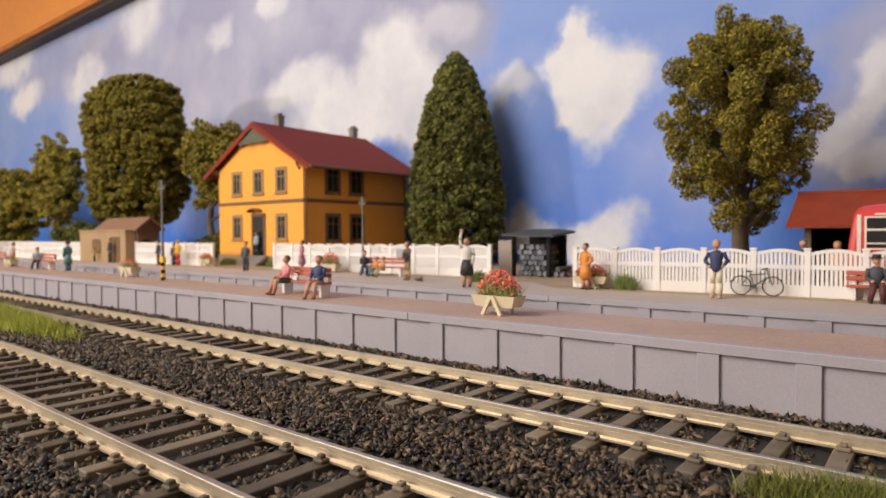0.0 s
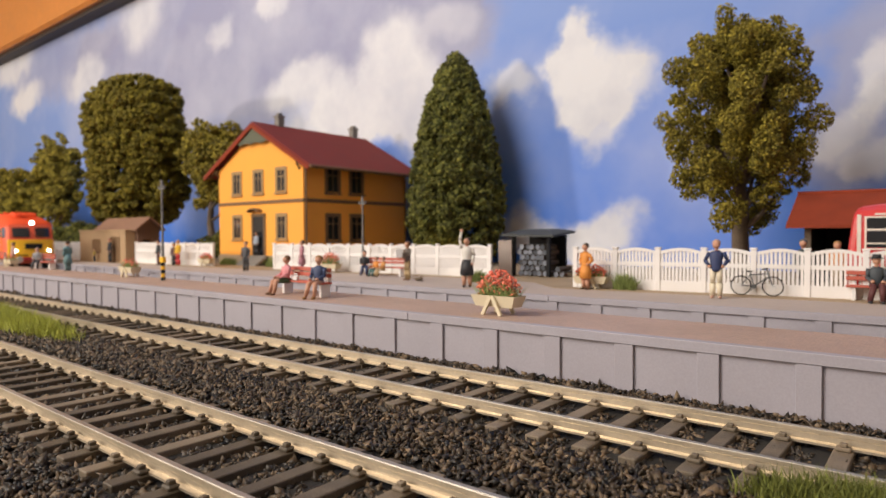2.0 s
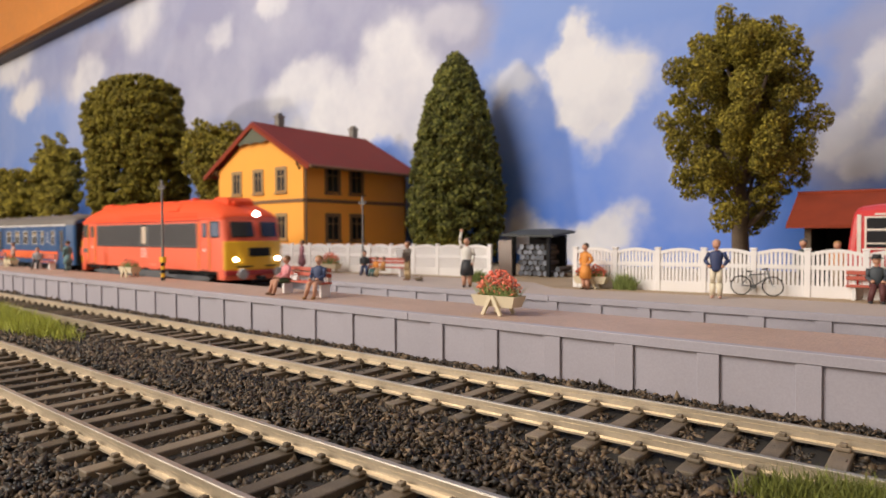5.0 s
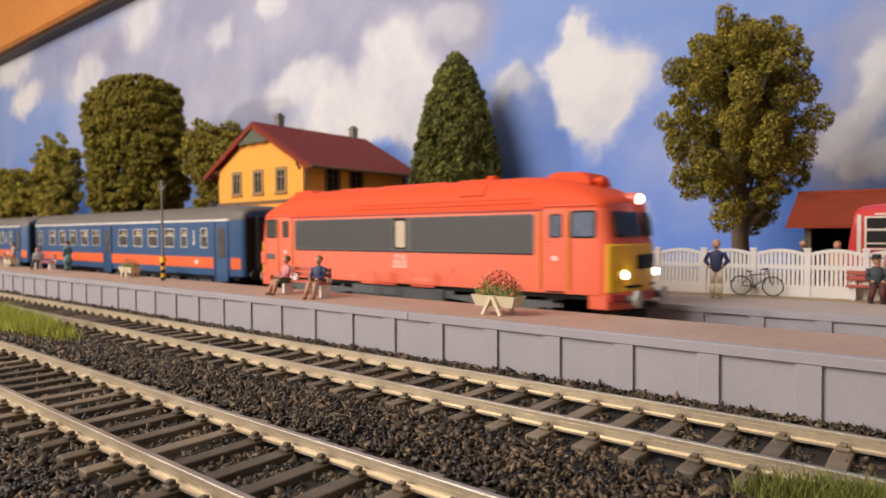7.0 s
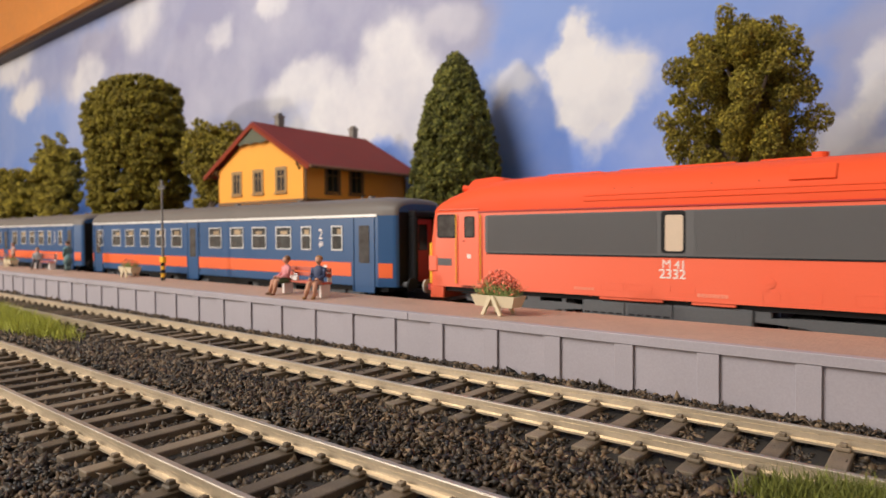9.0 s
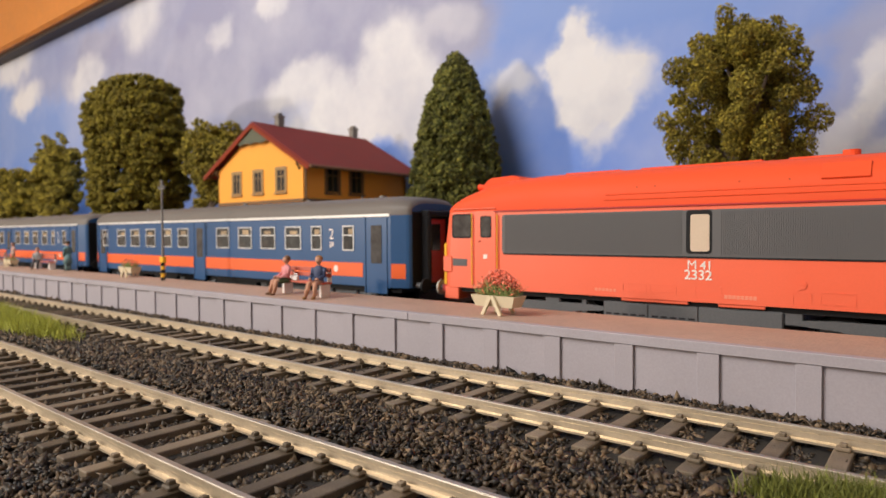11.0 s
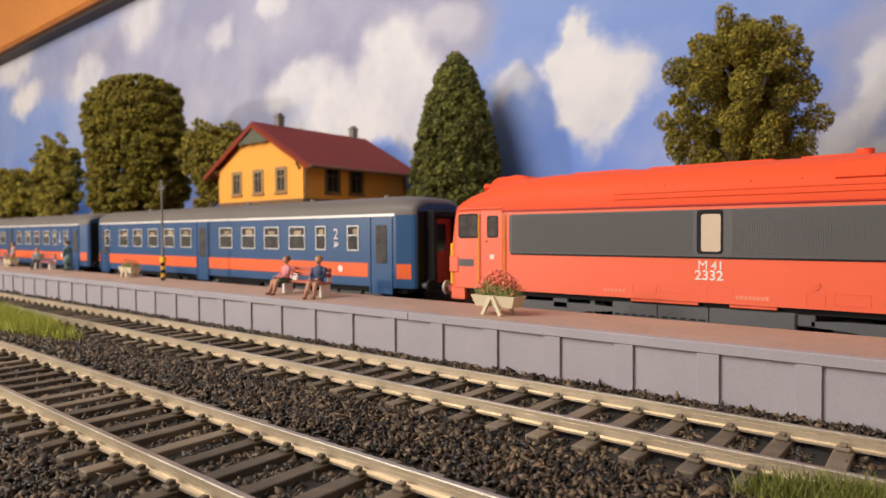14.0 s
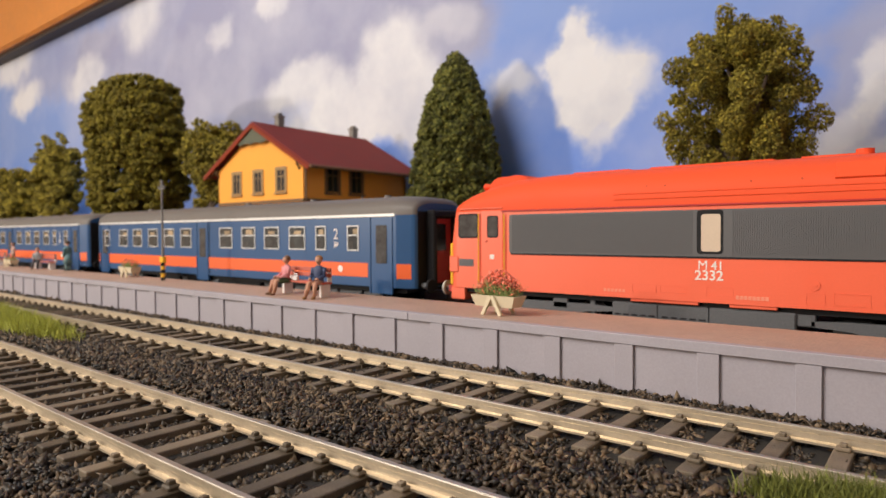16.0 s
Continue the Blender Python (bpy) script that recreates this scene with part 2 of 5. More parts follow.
# ---- backdrop: a painted sky behind the layout ----
def sky_paint():
    m, N, L, b = flat_nodes("painted_cloud_sky")
    b.inputs["Roughness"].default_value = 0.7
    geo = N.new("ShaderNodeTexCoord")
    sep = N.new("ShaderNodeSeparateXYZ")
    L.new(geo.outputs["Object"], sep.inputs[0])

    def noise_tex(scale, detail, rough=0.55):
        n = N.new("ShaderNodeTexNoise")
        n.inputs["Scale"].default_value, n.inputs["Detail"].default_value, n.inputs["Roughness"].default_value = scale, detail, rough
        L.new(geo.outputs["Object"], n.inputs["Vector"])
        return n
    warp = noise_tex(16, 5)
    sub = N.new("ShaderNodeVectorMath")
    sub.operation = "MULTIPLY_ADD"
    sub.inputs[1].default_value, sub.inputs[2].default_value = (0.075, 0.075, 0.075), (-0.0375, -0.0375, -0.0375)
    L.new(warp.outputs["Color"], sub.inputs[0])
    pos = N.new("ShaderNodeVectorMath")
    L.new(geo.outputs["Object"], pos.inputs[0])
    L.new(sub.outputs[0], pos.inputs[1])

    def patches(rows, outer, inner):
        """Soft painted patches: middle x and z, half width and half height in millimetres, strength."""
        total = None
        for cx, cz, rx, rz, power in rows:
            d = N.new("ShaderNodeVectorMath")
            d.operation = "SUBTRACT"
            d.inputs[1].default_value = (cx * MM, 0, cz * MM)
            L.new(pos.outputs[0], d.inputs[0])
            q = N.new("ShaderNodeVectorMath")
            q.operation = "MULTIPLY"
            q.inputs[1].default_value = (1 / (rx * MM), 0, 1 / (rz * MM))
            L.new(d.outputs[0], q.inputs[0])
            ln = N.new("ShaderNodeVectorMath")
            ln.operation = "LENGTH"
            L.new(q.outputs[0], ln.inputs[0])
            r = N.new("ShaderNodeMapRange")
            r.interpolation_type = "SMOOTHSTEP"
            r.inputs["From Min"].default_value, r.inputs["From Max"].default_value = outer, inner
            r.inputs["To Min"].default_value, r.inputs["To Max"].default_value = 0.0, power
            L.new(ln.outputs["Value"], r.inputs["Value"])
            if total is None:
                total = r.outputs["Result"]
            else:
                a = N.new("ShaderNodeMath")
                a.operation = "ADD"
                L.new(total, a.inputs[0])
                L.new(r.outputs["Result"], a.inputs[1])
                total = a.outputs[0]
        return total

    def blend(fac, below, above):
        m2 = N.new("ShaderNodeMix")
        m2.data_type = "RGBA"
        L.new(fac, m2.inputs["Factor"])
        L.new(below, m2.inputs["A"])
        L.new(above, m2.inputs["B"])
        return m2.outputs["Result"]

    def tones(noise, p0, c0, p1, c1):
        t = N.new("ShaderNodeValToRGB")
        te = t.color_ramp.elements
        te[0].position, te[0].color = p0, (*c0, 1)
        te[1].position, te[1].color = p1, (*c1, 1)
        L.new(noise, t.inputs["Fac"])
        return t.outputs["Color"]
    hz = N.new("ShaderNodeMapRange")
    hz.inputs["From Min"].default_value, hz.inputs["From Max"].default_value = 0.03, 0.19
    L.new(sep.outputs["Z"], hz.inputs["Value"])
    blue = tones(hz.outputs["Result"], 0.0, (0.044, 0.19, 0.74), 1.0, (0.20, 0.31, 0.66))
    wisps = N.new("ShaderNodeMapRange")
    wisps.inputs["From Min"].default_value, wisps.inputs["From Max"].default_value = 0.46, 0.74
    wisps.inputs["To Max"].default_value = 0.4
    L.new(noise_tex(7, 5).outputs["Fac"], wisps.inputs["Value"])
    grey = noise_tex(11, 5).outputs["Fac"]
    base = blend(wisps.outputs["Result"], blue, tones(grey, 0.35, (0.50, 0.52, 0.68), 0.62, (0.66, 0.66, 0.76)))
    base = blend(patches(HAZE, 1.15, 0.5), base, tones(grey, 0.36, (0.30, 0.315, 0.475), 0.66, (0.42, 0.435, 0.57)))
    base = blend(patches(CLOUDS, 1.25, 0.5), base, tones(noise_tex(16, 5).outputs["Fac"], 0.30, (0.53, 0.55, 0.645), 0.58, (0.70, 0.71, 0.76)))
    L.new(base, b.inputs["Base Color"])
    return m


YB = 405.0  # the backdrop's face
HAZE = [(-780, 280, 300, 120, 0.95), (-520, 240, 230, 90, 0.97), (-400, 205, 130, 70, 0.95), (-330, 195, 60, 55, 0.8), (-640, 180, 150, 80, 0.85), (-38, 105, 34, 66, 0.75), (-1150, 310, 220, 70, 0.7)]
CLOUDS = [(-846, 329, 62, 56, 0.8), (-1030, 266, 78, 30, 0.9), (-1282, 270, 82, 32, 0.95), (-1335, 343, 97, 42, 0.9), (-657, 258, 24, 26, 0.7), (-515, 178, 60, 30, 0.9), (-425, 150, 66, 34, 1), (-389, 188, 46, 34, 0.95), (-464, 130, 95, 26, 0.95), (-356, 142, 38, 40, 0.95), (-319, 203, 30, 22, 0.45), (-560, 275, 30, 12, 0.8),
          (-196, 146, 38, 23, 0.95), (-175, 128, 26, 22, 0.9), (-192, 108, 25, 22, 0.85), (-210, 152, 22, 20, 0.9), (-212, 122, 17, 24, 0.9), (-187, 33, 29, 16, 0.95), (-233, 30, 37, 19, 0.9), (-258, 140, 22, 17, 0.75), (-33, 114, 13, 17, 0.85), (-44, 94, 17, 15, 0.7), (-30, 74, 14, 10, 0.65)]
SKY = sky_paint()
bm = bmesh.new()
bx(bm, -2300, 700, YB, YB + 8, -60, 620)
tagged(part("backdrop", bm, SKY), "painted blue sky with white clouds on a board", "backdrop", kind="structure")

# an unseen room added round the layout; its walls return the lamps' light
# the east wall stands close to bounce more light onto right-hand sides
for nm, b in (("wall_north", (-2500, 740, 700, 760, -900, 1500)), ("wall_south", (-2500, 740, -2300, -2240, -900, 1500)), ("wall_west", (-2560, -2500, -2300, 760, -900, 1500)), ("wall_east", (740, 800, -2300, 760, -900, 1500))):
    bm = bmesh.new()
    bx(bm, *b)
    tagged(part(nm, bm, ROOMWALL), "unseen cream wall added to bounce the lamps' light", "wall", kind="structure")
bm = bmesh.new()
bx(bm, -2560, 800, -2300, 760, 1500, 1560)
tagged(part("ceiling", bm, ROOMWALL), "unseen cream ceiling added to bounce the lamps' light", "ceiling", kind="structure")
bm = bmesh.new()
bx(bm, -2560, 800, -2300, 760, -960, -900)
tagged(part("floor", bm, ORANGEWOOD), "unseen wooden floor of the added room", "floor", kind="structure")

# the wooden boarding over the far end of the backdrop, its lower edge slanting
bm = bmesh.new()
sweep(bm, [(-2200, 380), (-700, 366), (-700, 640), (-2200, 640)], 382, YB - 0.5, "y")
for k, (ya, lo, hi) in enumerate(((378.0, 2.0, 16.0), (376.6, 4.0, 14.0))):
    sweep(bm, [(-2200, 364.7 + lo), (-700, 350.5 + lo), (-700, 350.5 + hi), (-2200, 364.7 + hi)], ya, 384 + k, "y")
sweep(bm, [(-2200, 364.7), (-700, 350.5), (-700, 366.2), (-2200, 380.2)], 379.4, YB - 0.8, "y")
tagged(part("wooden_valance", bm, ORANGEWOOD), "orange varnished wooden boarding with a rounded lower rail", "valance", kind="structure")

# the shade below the boarding, put in as a dark strip of its own
bm = bmesh.new()
sweep(bm, [(-2200, 359.2), (-700, 345.0), (-700, 350.4), (-2200, 364.6)], 386, YB - 0.9, "y")
tagged(part("valance_edging", bm, mat("dark_stained_edging", (0.05, 0.036, 0.03), 0.6)), "dark strip painting the shade under the orange boarding", "valance", kind="structure")

# ---- ground: the baseboard under the ballast and the ground behind ----
bm = bmesh.new()
bx(bm, -2300, 700, -200, YB, -30, -3.4)
tagged(part("ground", bm, BED), "dark ballast bed on the layout's baseboard", "ground", kind="structure")
Z1, Z2 = 9.2, 7.7
bm = bmesh.new()
bx(bm, -2300, 700, 262, YB, -3.4, Z2 - 0.1)
tagged(part("ground_behind_fence", bm, EARTH), "sandy earth behind the platform", "ground", kind="structure")


# ---- ballast stones ----
def ico():
    b = bmesh.new()
    bmesh.ops.create_icosphere(b, subdivisions=1, radius=1)
    v = np.array([x.co[:] for x in b.verts])
    f = np.array([[w.index for w in x.verts] for x in b.faces])
    b.free()
    return v, f


ICO_V, ICO_F = ico()
OCT_V = np.array([(1, 0, 0), (-1, 0, 0), (0, 1, 0), (0, -1, 0), (0, 0, 1), (0, 0, -1)], float)
OCT_F = np.array([(0, 2, 4), (2, 1, 4), (1, 3, 4), (3, 0, 4), (2, 0, 5), (1, 2, 5), (3, 1, 5), (0, 3, 5)])
RNG = np.random.default_rng(7)


def lumps(points, size, base_v, base_f, jitter=0.25, flat=1.0, aspect=(1.25, 0.95, 0.75)):
    """A small crushed lump at every point, each with its own turn and shape."""
    n = len(points)
    q = RNG.normal(size=(n, 4))
    q /= np.linalg.norm(q, axis=1)[:, None]
    w, x, y, z = q.T
    R = np.stack([1 - 2 * (y * y + z * z), 2 * (x * y - z * w), 2 * (x * z + y * w), 2 * (x * y + z * w), 1 - 2 * (x * x + z * z), 2 * (y * z - x * w),
                  2 * (x * z - y * w), 2 * (y * z + x * w), 1 - 2 * (x * x + y * y)], 1).reshape(n, 3, 3)
    v = base_v[None] * (1 + jitter * RNG.normal(size=(n, len(base_v), 1))) * (np.array(aspect) * RNG.uniform(0.8, 1.2, (n, 1, 3)))
    v = np.einsum("nij,nkj->nki", R, v) * np.asarray(size).reshape(-1, 1, 1)
    v[:, :, 2] *= flat
    v += np.asarray(points)[:, None, :]
    f = base_f[None] + (np.arange(n) * len(base_v))[:, None, None]
    return v.reshape(-1, 3), f.reshape(-1, 3)


YA0, YB0, GA = 41.8, 93.3, 18.2     # near rail of the two open tracks, and the rails' distance
SLP = 8.0                            # sleeper spacing
PY0, PY1, QY0 = 125.5, 153.0, 201.0  # the near platform's two faces, and the far platform's face


def ballast(x0, x1, y0, y1, count, r0, r1, z):
    p = np.stack([RNG.uniform(x0, x1, count), RNG.uniform(y0, y1, count), np.full(count, z) + RNG.uniform(-0.55, 0.35, count)], 1)
    keep = np.ones(count, bool)
    for ty in (YA0, YB0):
        inside = (p[:, 1] > ty - 7.5) & (p[:, 1] < ty + GA + 7.5)
        ph = (p[:, 0] + 54.4 + 60 * SLP) % SLP
        keep &= ~(inside & (np.minimum(ph, SLP - ph) < 1.75) & (RNG.uniform(size=count) > 0.03))
        for ry in (ty, ty + GA):
            keep &= ~(np.abs(p[:, 1] - ry) < 1.0)
        p[inside, 2] -= 0.85
        keep &= ~(inside & (RNG.uniform(size=count) > 0.88))
    p = p[keep]
    return lumps(p, RNG.uniform(r0, r1, len(p)), OCT_V, OCT_F, 0.42, 0.95, (1.4, 1.0, 0.6))


sets = [ballast(-330, 60, 18, 126, 88000, 0.36, 0.82, -2.75), ballast(-900, -330, 20, 126, 20000, 0.8, 1.3, -2.8), ballast(-260, 40, 18, 126, 20000, 0.25, 0.5, -2.4), ballast(-420, 60, 153.5, 200.5, 7000, 0.6, 0.95, -2.8)]
off, V, F = 0, [], []
for v, f in sets:
    V.append(v)
    F.append(f + off)
    off += len(v)
tagged(soup("ballast_stones", np.concatenate(V), np.concatenate(F), STONE), "dark crushed stone ballast between the tracks", "ballast", kind="stuff")


# ---- tracks ----
def track(y0, x0, x1, phase, label):
    t = thing("track", 0, y0 + GA / 2, 0, 0, label, "railway track", "parallel tracks")
    prof = [(-1.1, -2.3), (1.1, -2.3), (1.1, -1.95), (0.46, -1.75), (0.44, -0.85), (0.52, -0.72), (0.52, -0.12), (0.40, 0), (-0.40, 0), (-0.52, -0.12), (-0.52, -0.72), (-0.44, -0.85), (-0.46, -1.75), (-1.1, -1.95)]
    for s in (-1, 1):
        bm = bmesh.new()
        sweep(bm, [(a + s * GA / 2, b) for a, b in prof], x0, x1)
        for f in bm.faces:
            if f.calc_center_median().z > -0.1:
                f.material_index = 1
        part("rail", bm, [RAIL, RAILTOP], t)
    bm = bmesh.new()
    bx(bm, -1.35, 1.35, -15.2, 15.2, -4.2, -2.3, 0.15)
    for s in (-1, 1):
        for k in (-1, 1):
            yy = s * GA / 2 + k * 1.55
            bx(bm, -1.05, 1.05, yy - 0.85, yy + 0.85, -2.32, -1.65, 0.2)
            bx(bm, -0.5, 0.5, yy - 0.5, yy + 0.5, -1.7, -1.1, 0.12)
    s0 = part("sleeper", bm, SLEEPER, t)
    n0, n1 = int((x0 - phase) // SLP) + 1, int((x1 - phase) // SLP)
    s0.location = (phase + n0 * SLP) * MM, 0, 0
    for i in range(n0 + 1, n1):
        s = new("sleeper", s0.data)
        s.parent = t
        s.matrix_basis = pose((phase + i * SLP + random.uniform(-0.25, 0.25)) * MM, 0, random.uniform(-0.08, 0.05) * MM, 0, 0, random.uniform(-0.8, 0.8))
    return t


track(YA0, -1150, 300, -54.4, "model railway track with brown sleepers and silvery rails")
track(YB0, -1150, 300, -52.6, "model railway track along the grey platform wall")
track(174.0, -1150, 300, -50.0, "sunken track between the two platforms")


# ---- platforms ----
def paving():
    m, N, L, b = flat_nodes("brick_paving")
    tc = N.new("ShaderNodeTexCoord")
    mp = N.new("ShaderNodeMapping")
    mp.inputs["Rotation"].default_value = (0, 0, radians(45))
    L.new(tc.outputs["Object"], mp.inputs["Vector"])
    br = N.new("ShaderNodeTexBrick")
    br.inputs["Scale"].default_value = 420
    br.inputs["Color1"].default_value, br.inputs["Color2"].default_value, br.inputs["Mortar"].default_value = (0.50, 0.335, 0.255, 1), (0.42, 0.29, 0.228, 1), (0.31, 0.222, 0.178, 1)
    br.inputs["Mortar Size"].default_value = 0.02
    L.new(mp.outputs[0], br.inputs["Vector"])
    nz = N.new("ShaderNodeTexNoise")
    nz.inputs["Scale"].default_value, nz.inputs["Detail"].default_value = 60, 5
    L.new(tc.outputs["Object"], nz.inputs["Vector"])
    mr = N.new("ShaderNodeMapRange")
    mr.inputs["To Min"].default_value, mr.inputs["To Max"].default_value = 0.8, 1.25
    L.new(nz.outputs["Fac"], mr.inputs["Value"])
    sc = N.new("ShaderNodeVectorMath")
    sc.operation = "SCALE"
    L.new(br.outputs["Color"], sc.inputs[0])
    L.new(mr.outputs["Result"], sc.inputs["Scale"])
    # pale scuffs drawn out along the platform
    st = N.new("ShaderNodeMapping")
    st.inputs["Scale"].default_value = (38, 620, 1)
    L.new(tc.outputs["Object"], st.inputs["Vector"])
    sn = N.new("ShaderNodeTexNoise")
    sn.inputs["Scale"].default_value, sn.inputs["Detail"].default_value = 1.0, 4
    L.new(st.outputs[0], sn.inputs["Vector"])
    sr = N.new("ShaderNodeMapRange")
    sr.inputs["From Min"].default_value, sr.inputs["From Max"].default_value = 0.66, 0.76
    sr.inputs["To Max"].default_value = 0.55
    L.new(sn.outputs["Fac"], sr.inputs["Value"])
    wear = N.new("ShaderNodeMix")
    wear.data_type = "RGBA"
    wear.inputs["B"].default_value = (0.66, 0.47, 0.34, 1)
    L.new(sr.outputs["Result"], wear.inputs["Factor"])
    L.new(sc.outputs[0], wear.inputs["A"])
    L.new(wear.outputs["Result"], b.inputs["Base Color"])
    b.inputs["Roughness"].default_value = 0.55
    bp = N.new("ShaderNodeBump")
    bp.inputs["Strength"].default_value, bp.inputs["Distance"].default_value = 0.4, 0.0002
    bp.invert = True
    L.new(br.outputs["Fac"], bp.inputs["Height"])
    L.new(bp.outputs[0], b.inputs["Normal"])
    return m


PAVE = paving()


def platform(name, y0, y1, top, x0, x1, phase, pitch_mm, surface, label):
    t = thing(name, 0, y0, 0, 0, label, "platform", kind="structure")
    w = y1 - y0
    bm = bmesh.new()
    bx(bm, x0, x1, 0.6, w, -3.4, top - 0.45)
    part("core", bm, PWALL, t)
    bm = bmesh.new()
    bx(bm, x0, x1, 2.3, w, top - 0.45, top)
    part("paving", bm, surface, t, "fine brick paving in muted brown")
    # edge stones with joints, a band, and the piers between the recessed panels
    bm = bmesh.new()
    n = int((x1 - x0) / (pitch_mm * 6))
    for i in range(n):
        a = x0 + (x1 - x0) * i / n
        bx(bm, a + 0.06, a + (x1 - x0) / n - 0.06, -0.2, 2.3, top - 2.05, top + 0.02, 0.12)
    part("edging", bm, PWALL, t)
    first = None
    k0 = int((x0 - phase) // pitch_mm) + 1
    k1 = int((x1 - phase) // pitch_mm)
    for k in range(k0, k1):
        if first is None:
            bm = bmesh.new()
            bx(bm, -4.1, 0, -0.02, 0.62, -3.4, top - 2.05, 0.1)
            first = part("pier", bm, PWALL, t)
            first.location.x = (phase + k * pitch_mm) * MM
        else:
            o = new("pier", first.data)
            o.parent = t
            o.location.x = (phase + k * pitch_mm) * MM
    return t


platform("platform_near", PY0, PY1, Z1, -1200, 320, -288.97, 16.96, PAVE, "grey panelled platform with brown brick paving")
platform("platform_far", QY0, 262, Z2, -1200, 320, -161.65, 16.96, PAVE2, "grey panelled platform before the station house")

# a strip of sand along the fences
bm = bmesh.new()
sweep(bm, [(-900, 207), (-344, 238), (-186, 255), (-150, 250), (-128, 229), (140, 252), (140, 262.3), (-900, 262.3)], Z2 - 0.3, Z2 + 0.12, "y")
for v in bm.verts:
    v.co = Vector((v.co.x, v.co.z, v.co.y))
bmesh.ops.recalc_face_normals(bm, faces=bm.faces)
tagged(part("verge", bm, EARTH), "sandy strip along the foot of the fences", "ground", kind="structure")


# ---- the train ----
TY = 182.5  # the middle of its track


def plate(parent, name, x0, x1, z0, z1, side, mat_, depth=0.25, proud=0.12, r=0.6, y=16.5, label=""):
    """A rounded flat piece set into a vehicle's side (side -1 faces the lens)."""
    pts = []
    for cx, cz, a0 in ((x1 - r, z1 - r, 0), (x0 + r, z1 - r, 90), (x0 + r, z0 + r, 180), (x1 - r, z0 + r, 270)):
        for k in range(4):
            a = radians(a0 + 30 * k)
            pts.append((cx + r * math.cos(a), cz + r * math.sin(a)))
    bm = bmesh.new()
    ya, yb = side * (y - depth), side * (y + proud)
    sweep(bm, pts, min(ya, yb), max(ya, yb), "y")
    return part(name, bm, mat_, parent, label)


def rim(parent, name, x0, x1, z0, z1, side, mat_, wide=0.5, proud=0.22, y=16.5, label="", bars=()):
    """A window frame of four bars, with any cross bars at the heights given."""
    bm = bmesh.new()
    ya, yb = sorted((side * (y - 0.2), side * (y + proud)))
    bx(bm, x0 - wide, x0, ya, yb, z0 - wide, z1 + wide)
    bx(bm, x1, x1 + wide, ya, yb, z0 - wide, z1 + wide)
    bx(bm, x0, x1, ya, yb, z0 - wide, z0)
    bx(bm, x0, x1, ya, yb, z1, z1 + wide)
    for zb in bars:
        bx(bm, x0, x1, ya, yb, zb - wide / 2, zb + wide / 2)
    return part(name, bm, mat_, parent, label)


def shell(bm, stations, z0, zs, lean=0.0, n=10, mi_side=0, mi_roof=1):
    """A vehicle body: stations of (x, half width, roof height, lean)."""
    rings = []
    for x, w, rz, ln in stations:
        half = [(w, z0), (w, (z0 + zs) / 2), (w, zs)]
        for k in range(1, n):
            a = radians(90 * k / n)
            half.append((w * math.cos(a) ** 0.62, zs + 0.9 + (rz - zs - 0.9) * math.sin(a) ** 0.9))
        ring = half + [(0, rz)] + [(-a, b) for a, b in half[::-1]]
        rings.append([(x + ln * max(0, z - 27) / 13, y, z) for y, z in ring])
    loft(bm, rings)
    for f in bm.faces:
        if f.calc_center_median().z > zs:
            f.material_index = mi_roof
            f.smooth = len(f.verts) == 4


def wheelset(parent, x, r=5.4):
    bm = bmesh.new()
    for s in (-1, 1):
        rod(bm, (0, s * 7.4, 0), (0, s * 10, 0), r, n=24)
        rod(bm, (0, s * 7.2, 0), (0, s * 7.5, 0), r + 0.5, n=24)
        for k in range(4):
            a = k * math.pi / 2
            bx(bm, -0.5 + 3 * math.cos(a), 0.5 + 3 * math.cos(a), s * 10 - 0.15, s * 10 + 0.15, -0.5 + 3 * math.sin(a), 0.5 + 3 * math.sin(a))
    rod(bm, (0, -10, 0), (0, 10, 0), 1.0)
    w = part("wheelset", bm, BLACK, parent)
    w.location = (x * MM, 0, r * MM)
    WHEELS.append((w, x, r))
    return w


WHEELS = []


def bogie(parent, x, base):
    bm = bmesh.new()
    for s in (-1, 1):
        bx(bm, x - base / 2 - 4, x + base / 2 + 4, s * 12 - 0.8, s * 12 + 0.8, 5.2, 8.6, 0.4)
        for k in (-1, 1):
            bx(bm, x + k * base / 2 - 1.8, x + k * base / 2 + 1.8, s * 13 - 0.9, s * 13 + 0.9, 3.8, 7.2, 0.5)
            rod(bm, (x + k * base / 4, s * 13, 3.5), (x + k * base / 4, s * 13, 8.5), 1.1)
        bx(bm, x - 3, x + 3, s * 12.6 - 0.7, s * 12.6 + 0.7, 2.6, 6.0, 0.3)
    bx(bm, x - 4, x + 4, -11, 11, 5.5, 9.5)
    part("bogie_frame", bm, FRAMEGREY, parent)
    for k in (-1, 1):
        wheelset(parent, x + k * base / 2)


def buffer(parent, x, sgn, head=None):
    for s in (-1, 1):
        bm = bmesh.new()
        rod(bm, (x, s * 10.2, 11.5), (x + sgn * 3.4, s * 10.2, 11.5), 1.1, n=12)
        rod(bm, (x + sgn * 3.4, s * 10.2, 11.5), (x + sgn * 4.2, s * 10.2, 11.5), 2.6, 2.5, n=18, mi=1)
        part("buffer", bm, [FRAMEGREY, head or BUFFERMAT], parent, "dark round buffer" if head else "pale round buffer")


